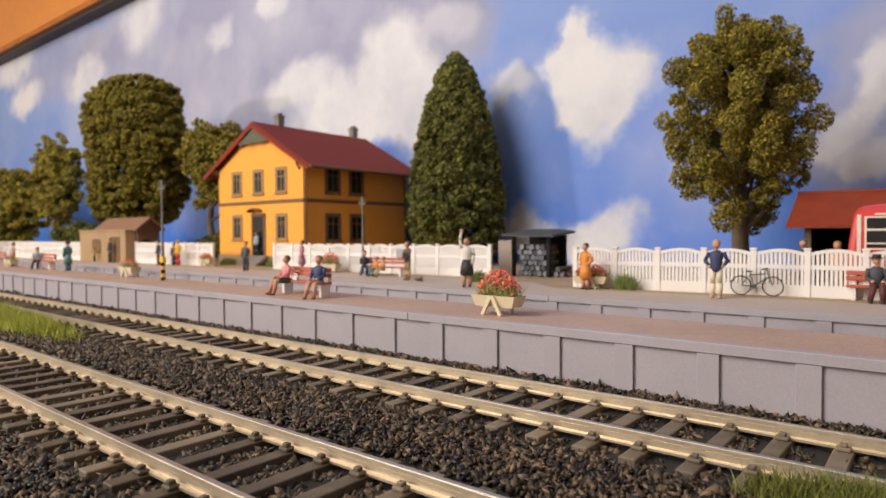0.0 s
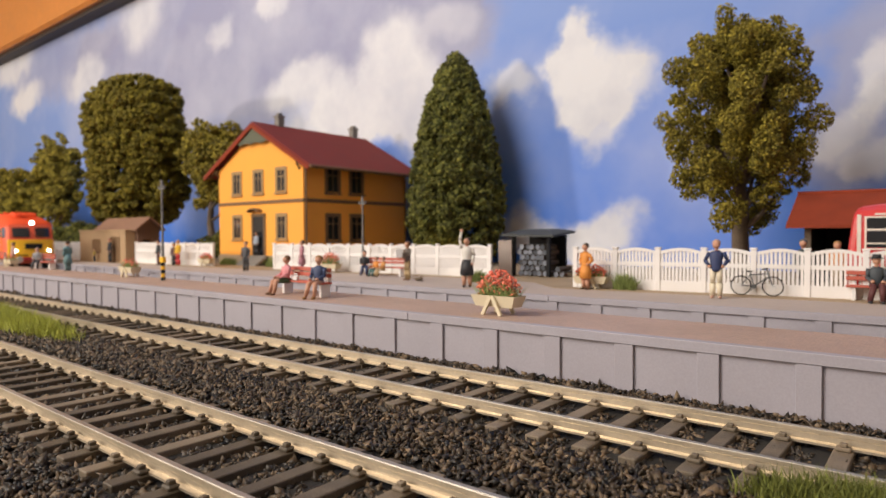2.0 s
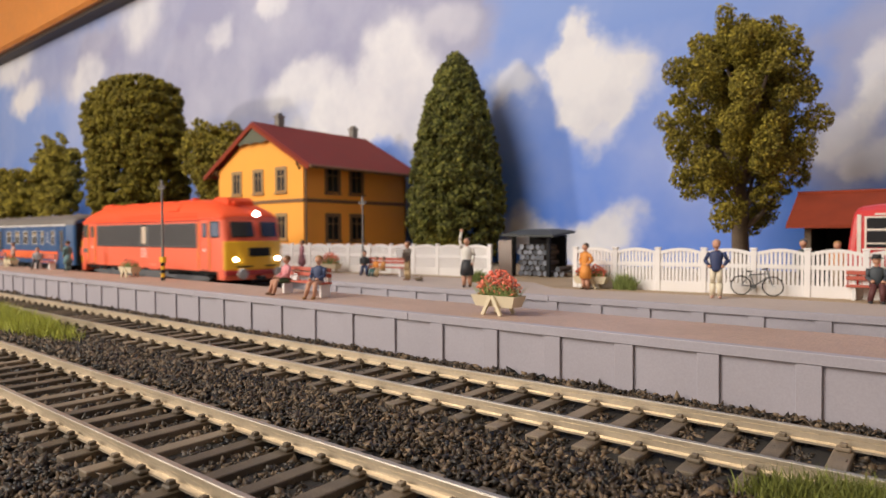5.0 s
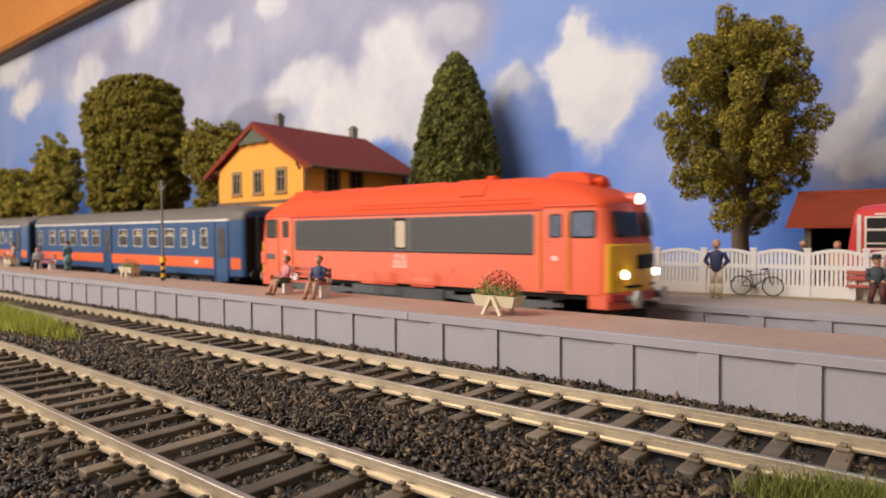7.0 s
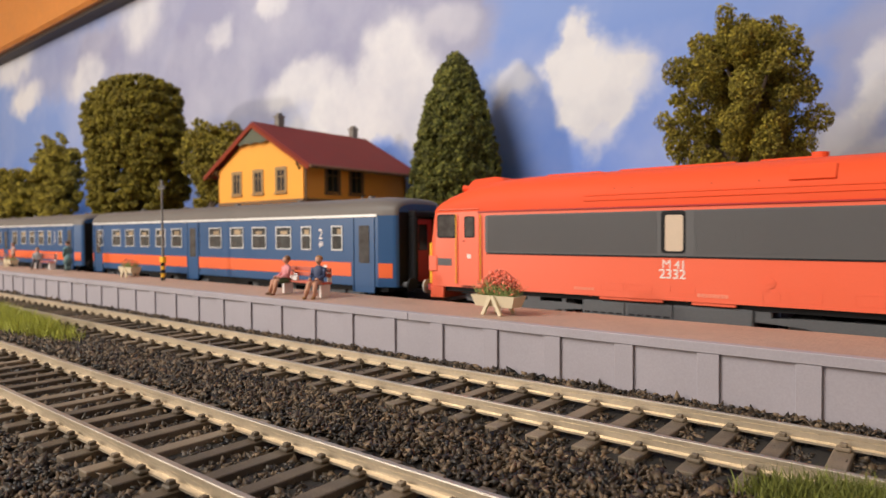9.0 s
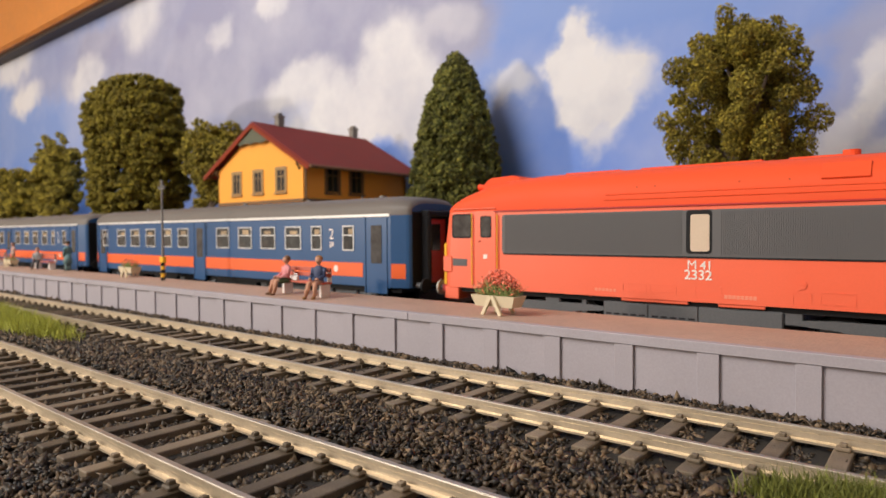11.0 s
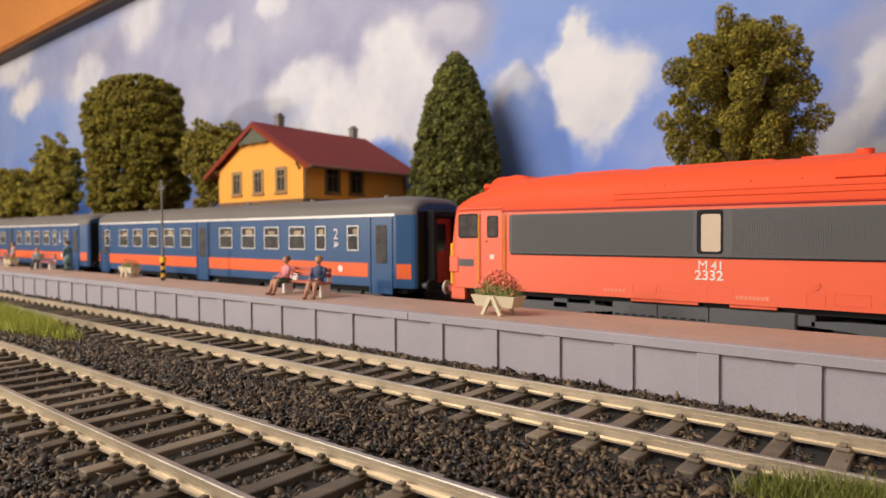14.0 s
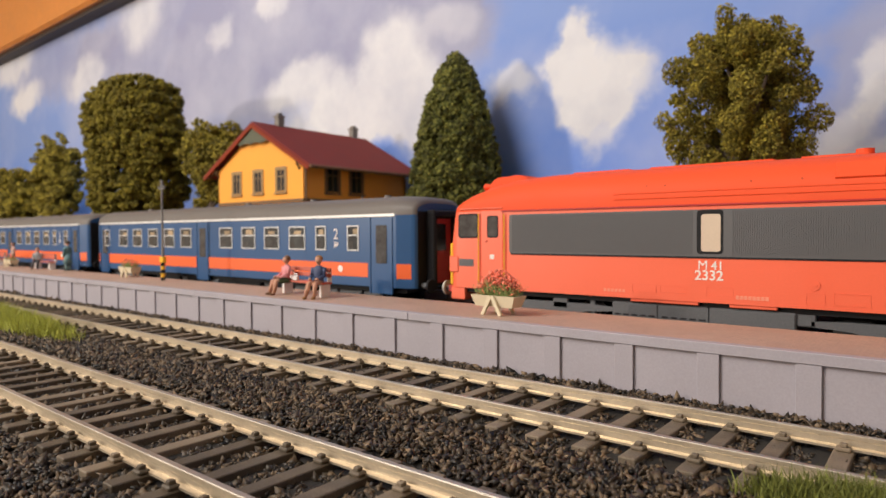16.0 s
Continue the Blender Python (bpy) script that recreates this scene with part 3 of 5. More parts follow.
def locomotive():
    t = thing("locomotive", -131.8, TY, 0, 0, "orange-red diesel locomotive with slate grey side grilles", "locomotive")
    Lc = 163.0

    def nose(bm):
        """Bows the two cab ends outwards in plan."""
        for yy in (-13.5, -10, -6, -2, 2, 6, 10, 13.5):
            bmesh.ops.bisect_plane(bm, geom=list(bm.verts) + list(bm.edges) + list(bm.faces), plane_co=(0, yy, 0), plane_no=(0, 1, 0))
        for v in bm.verts:
            k = 1 - min(1.0, abs(v.co.y) / 16.4) ** 2
            a, b = min(1.0, max(0.0, (v.co.x - Lc + 7) / 6)), min(1.0, max(0.0, (7 - v.co.x) / 6))
            v.co.x += 4.4 * k * (a - b)
        return bm
    half = [(0.0, 14.6, 39.2, 2.2), (0.8, 15.9, 40.6, 2.0), (2.4, 16.4, 42.0, 1.6), (6, 16.5, 44.0, 0.7), (13, 16.5, 46.3, 0.0), (22, 16.5, 48.0, 0.0), (34, 16.5, 48.7, 0)]
    st = half + [(Lc - x, w, z, -l) for x, w, z, l in half[::-1]]
    bm = bmesh.new()
    shell(bm, st, 12.5, 37.4)
    part("body", nose(bm), [RED, REDROOF], t)
    # skirts under the cabs, gutter, low sill
    for x0, x1 in ((0.2, 6), (Lc - 6, Lc - 0.2)):
        bm = bmesh.new()
        bx(bm, x0, x1, -16.3, 16.3, 8.4, 12.6, 0.3)
        part("cab_skirt", nose(bm), RED, t)
    for s in (-1, 1):
        bm = bmesh.new()
        bx(bm, 20.5, Lc - 20.5, s * 16.5 - 0.35, s * 16.5 + 0.35, 37.1, 37.6, 0.1)
        part("gutter", bm, DARKRED, t)
        for x0, x1 in ((4, 21), (Lc - 21, Lc - 4)):
            bm = bmesh.new()
            bx(bm, x0, x1, s * 16.5 - 0.3, s * 16.5 + 0.4, 38.2, 38.6, 0.1)
            part("rain_strip", bm, RED, t)
        g = plate(t, "side_grille", 23.5, 139.3, 24.2, 36.2, s, GREY, r=0.9, proud=0.1, label="slate grey ribbed side grille")
        bm = bmesh.new()
        for i in range(230):
            x = 24.6 + i * 0.495
            if 79.5 < x < 88.5:
                continue
            bx(bm, x, x + 0.25, s * 16.6 - 0.1, s * 16.6 + 0.009, 24.7, 35.8)
        part("ribs", bm, GREY, g)
        bm = bmesh.new()
        bx(bm, 24.0, 138.9, s * 16.6 - 0.1, s * 16.6 + 0.14, 23.75, 24.2)
        part("grille_sill", bm, BLACK, t)
        plate(t, "engine_room_window", 81.6, 86.3, 25.5, 35.0, s, CREAMBLIND, r=0.7, proud=0.22, label="cream blind behind a small window")
        plate(t, "window_seal", 80.5, 86.9, 24.9, 36.1, s, BLACK, r=0.9, proud=0.17)
        for a, b in ((4.0, 11.2), (Lc - 11.2, Lc - 4.0)):
            plate(t, "cab_side_window", a, b, 29.4, 36.3, s, CABGLASS if a > 80 else GREYGLASS, r=0.8, proud=0.12)
            plate(t, "window_seal", a - 0.55, b + 0.55, 28.85, 36.85, s, BLACK, r=1.1, proud=0.07)
        for a, b in ((15.6, 19.1), (Lc - 18.1, Lc - 14.6)):
            d = plate(t, "cab_door", a - 2.4, b + 2.0, 14.6, 37.6, s, RED, r=0.5, proud=0.18)
            plate(d, "door_window", a, b, 29.4, 35.6, s, CABGLASS if a > 80 else GREYGLASS, r=0.5, proud=0.30)
            plate(d, "window_seal", a - 0.4, b + 0.4, 29.0, 36.0, s, BLACK, r=0.7, proud=0.24)
            bm = bmesh.new()
            rod(bm, (a - 3.6, s * 17.0, 13.6), (a - 3.6, s * 17.0, 36.9), 0.2, n=6)
            part("handrail", bm, YELLOW, t, "thin yellow handrail beside the cab door")
            bm = bmesh.new()
            rod(bm, (b + 2.8, s * 17.0, 13.6), (b + 2.8, s * 17.0, 36.4), 0.2, n=6)
            part("handrail", bm, YELLOW, t, "thin yellow handrail beside the cab door")
            bm = bmesh.new()
            rod(bm, (a - 1.0, s * 16.6, 27.6), (a - 0.3, s * 17.0, 28.0), 0.16, n=6)
            part("door_handle", bm, DARKRED, d)
            bm = bmesh.new()
            bx(bm, a + 0.7, a + 2.3, s * 16.68 - 0.05, s * 16.68 + 0.08, 22.2, 23.6)
            part("plaque", bm, LETTER, d, "small pale plaque")
            bm = bmesh.new()
            for zz in (10.6, 12.8):
                bx(bm, a - 1.2, b + 0.8, s * 16 - 0.9, s * 16 + 0.7, zz, zz + 0.35)
            part("step", bm, BLACK, t)
        bm = bmesh.new()
        bx(bm, 3.7, 9.7, s * 16.55 - 0.05, s * 16.55 + 0.12, 19.6, 22.0, 0.05)
        part("works_plate", bm, FRAMEGREY, t)
        bm = bmesh.new()
        bx(bm, -0.4, 3.5, s * 15.9, s * 16.75, 17.5, 22.9, 0.3)
        part("socket_box", bm, RED, t)
        # raised beads that frame the hatches of the lower side
        for x, z, w, h in ((63.5, 14.4, 6.4, 1.8), (71.1, 14.5, 6.8, 1.7), (83.0, 14.5, 6.2, 2.0), (105.2, 13.5, 3.6, 2.6), (110.8, 13.8, 6.7, 2.5), (124, 13.9, 6.7, 2.3)):
            rim(t, "hatch", x, x + w, z, z + h, s, RED, wide=0.16, proud=0.09)
        bm = bmesh.new()
        rod(bm, (106.7, s * 16.5, 18.1), (106.7, s * 16.68, 18.1), 1.3, n=18)
        cap = part("filler_cap", bm, RED, t)
        bm = bmesh.new()
        bx(bm, 105.9, 107.5, s * 16.7 - 0.1, s * 16.7 + 0.1, 17.95, 18.25)
        part("grip", bm, RED, cap)
        for x0, z0, hh, n, step in ((89.9, 13.8, 0.95, 8, 0.95), (55.1, 14.0, 0.8, 6, 1.1)):
            first = None
            for i in range(n):
                if first is None:
                    bm = bmesh.new()
                    bx(bm, 0, 0.74, s * 16.52 - 0.05, s * 16.52 + 0.05, z0, z0 + hh)
                    first = o = part("small_mark", bm, FAINTMARK, t, "unreadable small pale mark")
                else:
                    o = new("small_mark", first.data)
                    o.parent = t
                o.location.x = (x0 + i * step) * MM
        for x0, x1 in ((62.8, 80.9), (88.3, 99.1)):
            bm = bmesh.new()
            bx(bm, x0, x1, s * 15.4, s * 16.2, 11.6, 12.5, 0.15)
            part("sill_lip", bm, RED, t)
    lettering("class_letter", "M", 3.3, pose(80.7 * MM, -16.56 * MM, 20.95 * MM, 90), LETTER, t)
    lettering("class_number", "41", 3.05, pose(84.0 * MM, -16.56 * MM, 20.95 * MM, 90), LETTER, t, bold=0.03)
    lettering("number_lettering", "2332", 3.5, pose(80.0 * MM, -16.56 * MM, 18.3 * MM, 90), LETTER, t, bold=0.05)
    # both ends: warning panel, windscreens, lamps, buffers
    for e, sgn in ((0.0, -1), (Lc, 1)):
        bm = bmesh.new()
        x0, x1 = sorted((e - sgn * 1.3, e + sgn * 0.25))
        bx(bm, x0, x1, -16.2, 16.2, 13.0, 27.2, 0.5)
        part("warning_panel", nose(bm), YELLOW, t, "yellow warning panel on the cab end")
        bm = bmesh.new()
        x0, x1 = sorted((e - sgn * 1.0, e + sgn * 0.9))
        bx(bm, x0, x1, -16.0, 16.0, 10.8, 13.0, 0.2)
        part("buffer_beam", nose(bm), DARKRED, t)
        for y0, y1 in ((-13.0, -2.0), (2.0, 13.0)):
            bm = bmesh.new()
            sh = Matrix.Translation((e, 0, 29.2)) @ Matrix.Shear("YZ", 4, (0, 0)) @ Matrix.Rotation(-sgn * radians(9.6), 4, "Y") @ Matrix.Translation((-e, 0, -29.2))
            x0, x1 = sorted((e - sgn * 0.9, e + sgn * 0.05))
            bx(bm, x0, x1, y0, y1, 29.2, 36.8, 0.4, m=sh)
            w = part("windscreen", nose(bm), DARKGLASS, t)
            bm = bmesh.new()
            rod(bm, (e + sgn * 0.15, (y0 + y1) / 2, 29.5), (e - sgn * 0.75, (y0 + y1) / 2 + 2.5, 35), 0.14, n=6)
            part("wiper", nose(bm), BLACK, w)
        bm = bmesh.new()
        x0, x1 = sorted((e, e + sgn * 0.85))
        bx(bm, x0, x1, -5.6, 6.6, 19.8, 24.0, 0.2)
        part("destination_board", nose(bm), BLACK, t)
        for yy in (-11, 4):
            bm = bmesh.new()
            bx(bm, x0, x1, yy, yy + 7, 14.6, 15.3)
            part("grip", nose(bm), BLACK, t)
        on = sgn > 0
        for yy in (-11.8, 11.8):
            bm = bmesh.new()
            rod(bm, (e + sgn * 1.2, yy, 18.4), (e + sgn * 3.0, yy, 18.4), 1.55, n=18)
            h = part("headlight", bm, YELLOW, t)
            bm = bmesh.new()
            ball(bm, (e + sgn * 3.0, yy, 18.4), (0.8, 1.25, 1.15))
            part("lens", bm, LAMPGLOW if on else DARKGLASS, h, "glowing white headlight" if on else "unlit headlight")
        bm = bmesh.new()
        rod(bm, (e - sgn * 4, 0, 40.4), (e + sgn * 2.4, 0, 40.4), 1.9, n=18)
        h = part("top_light", bm, RED, t)
        bm = bmesh.new()
        ball(bm, (e + sgn * 2.4, 0, 40.4), (1.0, 1.6, 1.45))
        part("lens", bm, LAMPGLOW if on else DARKGLASS, h, "glowing white top light" if on else "unlit top light")
        buffer(t, e + sgn * 2.6, sgn)
        bm = bmesh.new()
        bx(bm, min(e, e + sgn * 8), max(e, e + sgn * 8), -1.6, 1.6, 8.6, 10.2, 0.3)
        bx(bm, min(e, e - sgn * 3), max(e, e - sgn * 3), -13, 13, 3.2, 6.4, 0.4)
        part("coupler", bm, BLACK, t)
        # roof pod and horns over the cab
        c = e - sgn * 16
        bm = bmesh.new()
        pr = [(c - sgn * 8.5, 46.0), (c + sgn * 6.5, 44.4), (c + sgn * 6.5, 46.6), (c + sgn * 4, 48.9), (c - sgn * 6, 49.4), (c - sgn * 9, 47.8)]
        sweep(bm, pr, -7.5, 7.5, "y")
        bmesh.ops.bevel(bm, geom=list(bm.edges), offset=0.6, segments=2, affect="EDGES")
        part("roof_pod", bm, REDROOF, t)
        bm = bmesh.new()
        for yy in (-5.0, -2.4):
            rod(bm, (c + sgn * 6, yy, 46.2), (c + sgn * 9.5, yy, 46.2), 0.5, 1.2, n=12)
            rod(bm, (c + sgn * 8, yy, 43.5), (c + sgn * 8, yy, 46.2), 0.5, n=8)
        part("horn", bm, REDROOF, t)
    # long seams along the roof's shoulder
    for s in (-1, 1):
        for zz, yy in ((39.6, 16.42), (41.0, 16.2)):
            bm = bmesh.new()
            rod(bm, (58, s * yy, zz), (Lc - 24, s * yy, zz), 0.22, n=6)
            part("roof_seam", bm, REDROOF, t)
    # roof hatches and stacks
    bm = bmesh.new()
    for x in (115.0,):
        rod(bm, (x, -3, 48.2), (x, -3, 50.0), 1.9, n=16)
    part("exhaust_stack", bm, REDROOF, t)
    for x0, x1 in ((40, 58), (64, 96), (102, 116)):
        bm = bmesh.new()
        bx(bm, x0, x1, -5.5, 5.5, 46.8, 48.95, 0.15)
        part("roof_hatch", bm, REDROOF, t)
    bm = bmesh.new()
    for x0, x1 in ((110.5, 120),):
        m = Matrix.Translation((0, -14.75, 44.3)) @ Matrix.Rotation(radians(54), 4, "X")
        bx(bm, x0, x1, -2.2, 2.2, -0.3, 0.3, 0.1, m=m)
    part("roof_panel", bm, REDROOF, t)
    for x in (67, 72, 93, 104):
        bm = bmesh.new()
        rod(bm, (x, -15.2, 42.7), (x, -15.72, 42.86), 0.2, n=6)
        part("roof_rivet", bm, BARNROOF, t)
    # underframe, tank, bogies
    bm = bmesh.new()
    bx(bm, 3, Lc - 3, -15.0, 15.0, 11.0, 12.6)
    part("underframe", bm, BLACK, t)
    bm = bmesh.new()
    bx(bm, 57.0, 83.0, -15.3, 15.3, 3.0, 11.4, 0.5)
    part("fuel_tank", bm, FRAMEGREY, t)
    bm = bmesh.new()
    bx(bm, 83.2, 103.0, -15.6, 15.6, 3.0, 11.2, 0.4)
    part("battery_box", bm, FRAMEGREY, t)
    for x in (57.4, 70.6):
        bm = bmesh.new()
        bx(bm, x, x + 12.6, -15.6, -15.2, 4.0, 11.0, 0.15)
        cover = part("tank_cover", bm, FRAMEGREY, t)
        for k in range(5):
            for zz in (6.0, 7.6):
                bm = bmesh.new()
                bx(bm, x + 0.6 + k * 2.4, x + 2.3 + k * 2.4, -15.72, -15.5, zz, zz + 0.42, 0.06)
                part("louvre", bm, BLACK, cover)
    for x in (38, 102):
        bm = bmesh.new()
        bx(bm, x, x + 5, -14.9, -13.4, 8.0, 11.6, 0.3)
        part("sand_box", bm, FRAMEGREY, t)
    for x in (30, Lc - 46):
        bm = bmesh.new()
        rod(bm, (x, -14.2, 7.6), (x + 16, -14.2, 4.6), 0.6, n=8)
        bx(bm, x + 2, x + 14, -14.6, -13.6, 8.4, 9.6, 0.2)
        part("spring_hanger", bm, FRAMEGREY, t)
    for x in (22, 50, Lc - 20):
        bm = bmesh.new()
        bx(bm, x, x + 1.6, -14.6, -13.2, 3.5, 12, 0.2)
        part("bracket", bm, FRAMEGREY, t)
    bogie(t, 36, 26)
    bogie(t, Lc - 36, 26)
    for x in (36, Lc - 36):
        for s in (-1, 1):
            # the bogie's long outer beam, bowed down in the middle
            bm = bmesh.new()
            pr = [(-21, 9.4), (-14, 9.8), (14, 9.8), (21, 9.4), (21, 8.2), (13, 7.6), (6, 5.6), (-6, 5.6), (-13, 7.6), (-21, 8.2)]
            sweep(bm, [(x + u, w) for u, w in pr], s * 14.9, s * 13.6, "y")
            part("bogie_beam", bm, FRAMEGREY, t)
    return t


def coach():
    t = thing("passenger_coach", -412.8, TY, 0, 0, "petrol blue passenger coach with an orange stripe", "railway coach", "coaches of the train")
    Lc, W = 263.0, 16.0
    half = [(0.0, 12.9, 41.6, 0), (0.6, 13.7, 42.8, 0), (1.6, 14.2, 43.6, 0), (7.6, W, 44.4, 0), (12, W, 44.7, 0)]
    st = half + [(Lc - x, w, z, 0) for x, w, z, _ in half[::-1]]
    bm = bmesh.new()
    shell(bm, st, 10.6, 37.2)
    part("body", bm, [BLUE, COACHROOF], t)
    for s in (-1, 1):
        bm = bmesh.new()
        ya, yb = sorted((s * 15.7, s * (W + 0.12)))
        for a, b in ((20, 118.5), (130, 240.8)):
            bx(bm, a, b, ya, yb, 14.0, 19.4, 0.06)
        part("stripe", bm, STRIPE, t, "orange band along the side")
        for e, g in ((1.8, 7.4), (Lc - 7.4, Lc - 1.8)):
            ends = (14.2, 15.95) if e < 20 else (15.95, 14.2)
            bm = bmesh.new()
            loft(bm, [[(e, s * (ends[0] - 0.5), zz) for zz in (14.0, 19.4)] + [(e, s * (ends[0] + 0.14), zz) for zz in (19.4, 14.0)], [(g, s * (ends[1] - 0.5), zz) for zz in (14.0, 19.4)] + [(g, s * (ends[1] + 0.14), zz) for zz in (19.4, 14.0)]])
            part("stripe", bm, STRIPE, t, "orange band on the drawn-in end")
        bm = bmesh.new()
        bx(bm, 8, Lc - 8, min(ya, s * (W + 0.35)), max(yb, s * (W + 0.35)), 36.7, 37.8, 0.1)
        part("cantrail", bm, SILVER, t, "bright silver line under the roof")
        for x, w in ((14.5, 7), (33.4, 11.2), (50.5, 11.2), (68.5, 11.2), (86, 11.2), (103, 11.2), (139.4, 11.4), (157.8, 11.2), (175.2, 11.2), (192.9, 11.2), (210.3, 6.9), (229.3, 6.9)):
            p = plate(t, "window", x + 0.7, x + w - 0.7, 24.4, 33.2, s, COACHGLASS, r=0.5, proud=0.05, y=W)
            rim(p, "frame", x + 0.7, x + w - 0.7, 24.4, 33.2, s, WINFRAME, wide=0.48, proud=0.25, y=W, bars=(29.9,))
            if s < 0:
                u = x + 1.0 + random.uniform(0.0, 0.4) * w
                # the warm-lit seats inside, painted as a tan plate on the upper pane
                plate(p, "seat_back", u, min(x + w - 1.0, u + 0.42 * w), 30.3, 31.4 + random.uniform(0.2, 1.2), s, LITSEAT, r=0.35, proud=0.09, y=W, label="tan plate on the glass painting the lit seats inside")
                plate(p, "seat_side", x + 1.0, x + 1.0 + w * random.uniform(0.25, 0.5), 24.7, 27.2 + random.uniform(-0.6, 0.8), s, GREYGLASS, r=0.3, proud=0.09, y=W)
        for a, b in ((8.6, 19.4), (119.5, 129), (242.4, 253.2)):
            d = plate(t, "door", a, b, 8.2, 36.2, s, BLUE, r=0.3, proud=-0.1 if a != 119.5 else 0.1, depth=1.2, y=W)
            m = (a + b) / 2
            plate(d, "door_glass", m - 2.6, m + 3.0, 19.4, 33.6, s, GREYGLASS, r=0.5, proud=0.16, y=W)
            bm = bmesh.new()
            bx(bm, a - 0.5, a, s * W - 0.3, s * W + 0.3, 8.2, 36.6)
            bx(bm, b, b + 0.5, s * W - 0.3, s * W + 0.3, 8.2, 36.6)
            part("door_post", bm, BLUE, d)
        bm = bmesh.new()
        rod(bm, (225.5, s * W, 16.8), (225.5, s * (W + 0.2), 16.8), 1.3, n=18)
        part("emblem", bm, LETTER, t, "small round pale emblem")
        bm = bmesh.new()
        for k in range(3):
            bx(bm, 221.9 + k * 0.9, 222.3 + k * 0.9, s * W - 0.1, s * W + 0.1, 25.0 + 0.3 * k, 27.4)
        bx(bm, 221.9, 224.1, s * W - 0.1, s * W + 0.12, 25.9, 26.3)
        part("pictogram", bm, LETTER, t)
        bm = bmesh.new()
        bx(bm, 236.5, 238.5, s * W - 0.1, s * W + 0.25, 16.2, 16.9)
        part("small_plate", bm, LETTER, t)
        bm = bmesh.new()
        bx(bm, 150.5 - 20, 150.9 - 20, s * W - 0.1, s * W + 0.1, 11, 36.6)
        part("panel_seam", bm, BLACK, t)
    lettering("class_number", "2", 6.0, pose(221.4 * MM, -(W + 0.1) * MM, 28.4 * MM, 90), LETTER, t)
    for e, sgn in ((0.0, -1), (Lc, 1)):
        bm = bmesh.new()
        x0, x1 = sorted((e - sgn * 0.8, e + sgn * 0.25))
        bx(bm, x0, x1, -12.7, 12.7, 10.8, 38.5, 0.3)
        part("end_wall", bm, BLACK, t)
        bm = bmesh.new()
        for y0, y1, z0, z1 in ((-8.2, -6.0, 10, 37), (6.0, 8.2, 10, 37), (-8.2, 8.2, 36.5, 39)):
            x0, x1 = sorted((e, e + sgn * 4.0))
            bx(bm, x0, x1, y0, y1, z0, z1, 0.5)
        part("gangway", bm, BLACK, t)
        bm = bmesh.new()
        x0, x1 = sorted((e, e + sgn * 0.7))
        bx(bm, x0, x1, -5.6, 5.6, 12, 36, 0.2)
        d = part("end_door", bm, DARKRED, t, "dull red gangway door")
        bm = bmesh.new()
        x0, x1 = sorted((e + sgn * 0.6, e + sgn * 0.8))
        bx(bm, x0, x1, -2.6, 2.6, 24, 34, 0.1)
        part("door_glass", bm, DARKGLASS, d)
        buffer(t, e + sgn * 0.3, sgn, BLACK)
    bm = bmesh.new()
    bx(bm, 4, Lc - 4, -14.2, 14.2, 8.8, 10.8)
    for a, b in ((72, 96), (104, 122), (134, 168), (176, 190)):
        bx(bm, a, b, -13.2, 13.2, 3.8, 9.0, 0.5)
    part("underframe", bm, BLACK, t)
    for a, b in ((98, 103), (170, 175), (192, 202)):
        bm = bmesh.new()
        bx(bm, a, b, -12.6, -8, 4.5, 9.0, 0.4)
        part("equipment_box", bm, FRAMEGREY, t)
    bm = bmesh.new()
    rod(bm, (127.5, -12, 7.2), (134.2, -12, 7.2), 1.9, n=14)
    part("air_tank", bm, FRAMEGREY, t)
    for x in (40, 90, 140, 190, 236):
        bm = bmesh.new()
        rod(bm, (x, 0, 44.2), (x, 0, 45.8), 1.8, 1.4, n=12)
        part("roof_vent", bm, COACHROOF, t)
    bogie(t, 36, 28)
    bogie(t, Lc - 36, 28)
    return t


LOCO = locomotive()
COACH = coach()
COACH2 = copy_thing(COACH, at(-690.8, TY, 0))


# ---- station house ----
def window_set(parent, x, y, z, w, h, face, trim=True):
    """A window in a wall: face 'y' looks to -y, 'x' looks to +x."""
    def put(bm, u0, u1, d0, d1, z0, z1, bev=0.0):
        if face == "y":
            bx(bm, x + u0, x + u1, y + d0, y + d1, z + z0, z + z1, bev)
        else:
            bx(bm, x - d1, x - d0, y + u0, y + u1, z + z0, z + z1, bev)
    bm = bmesh.new()
    put(bm, -w / 2, w / 2, -0.15, 0.6, 0, h)
    win = part("window", bm, DARKGLASS, parent)
    bm = bmesh.new()
    f = 0.7
    put(bm, -w / 2, -w / 2 + f, -0.5, 0.3, 0, h)
    put(bm, w / 2 - f, w / 2, -0.5, 0.3, 0, h)
    put(bm, -w / 2 + f, w / 2 - f, -0.5, 0.3, 0, f)
    put(bm, -w / 2 + f, w / 2 - f, -0.5, 0.3, h - f, h)
    put(bm, -0.3, 0.3, -0.45, 0.3, f, h - f)
    put(bm, -w / 2 + f, w / 2 - f, -0.45, 0.3, h * 0.66, h * 0.66 + 0.6)
    part("frame", bm, TRIM if trim else DARKTRIM, win)
    bm = bmesh.new()
    e = 1.7
    put(bm, -w / 2 - e, -w / 2, -0.7, 0.5, -1, h + 1.6)
    put(bm, w / 2, w / 2 + e, -0.7, 0.5, -1, h + 1.6)
    put(bm, -w / 2, w / 2, -0.7, 0.5, h, h + 1.8)
    put(bm, -w / 2 - e - 0.6, w / 2 + e + 0.6, -1.5, 0.5, -1.8, -0.6, 0.2)
    part("surround", bm, TRIM if trim else DARKTRIM, win)
    return win


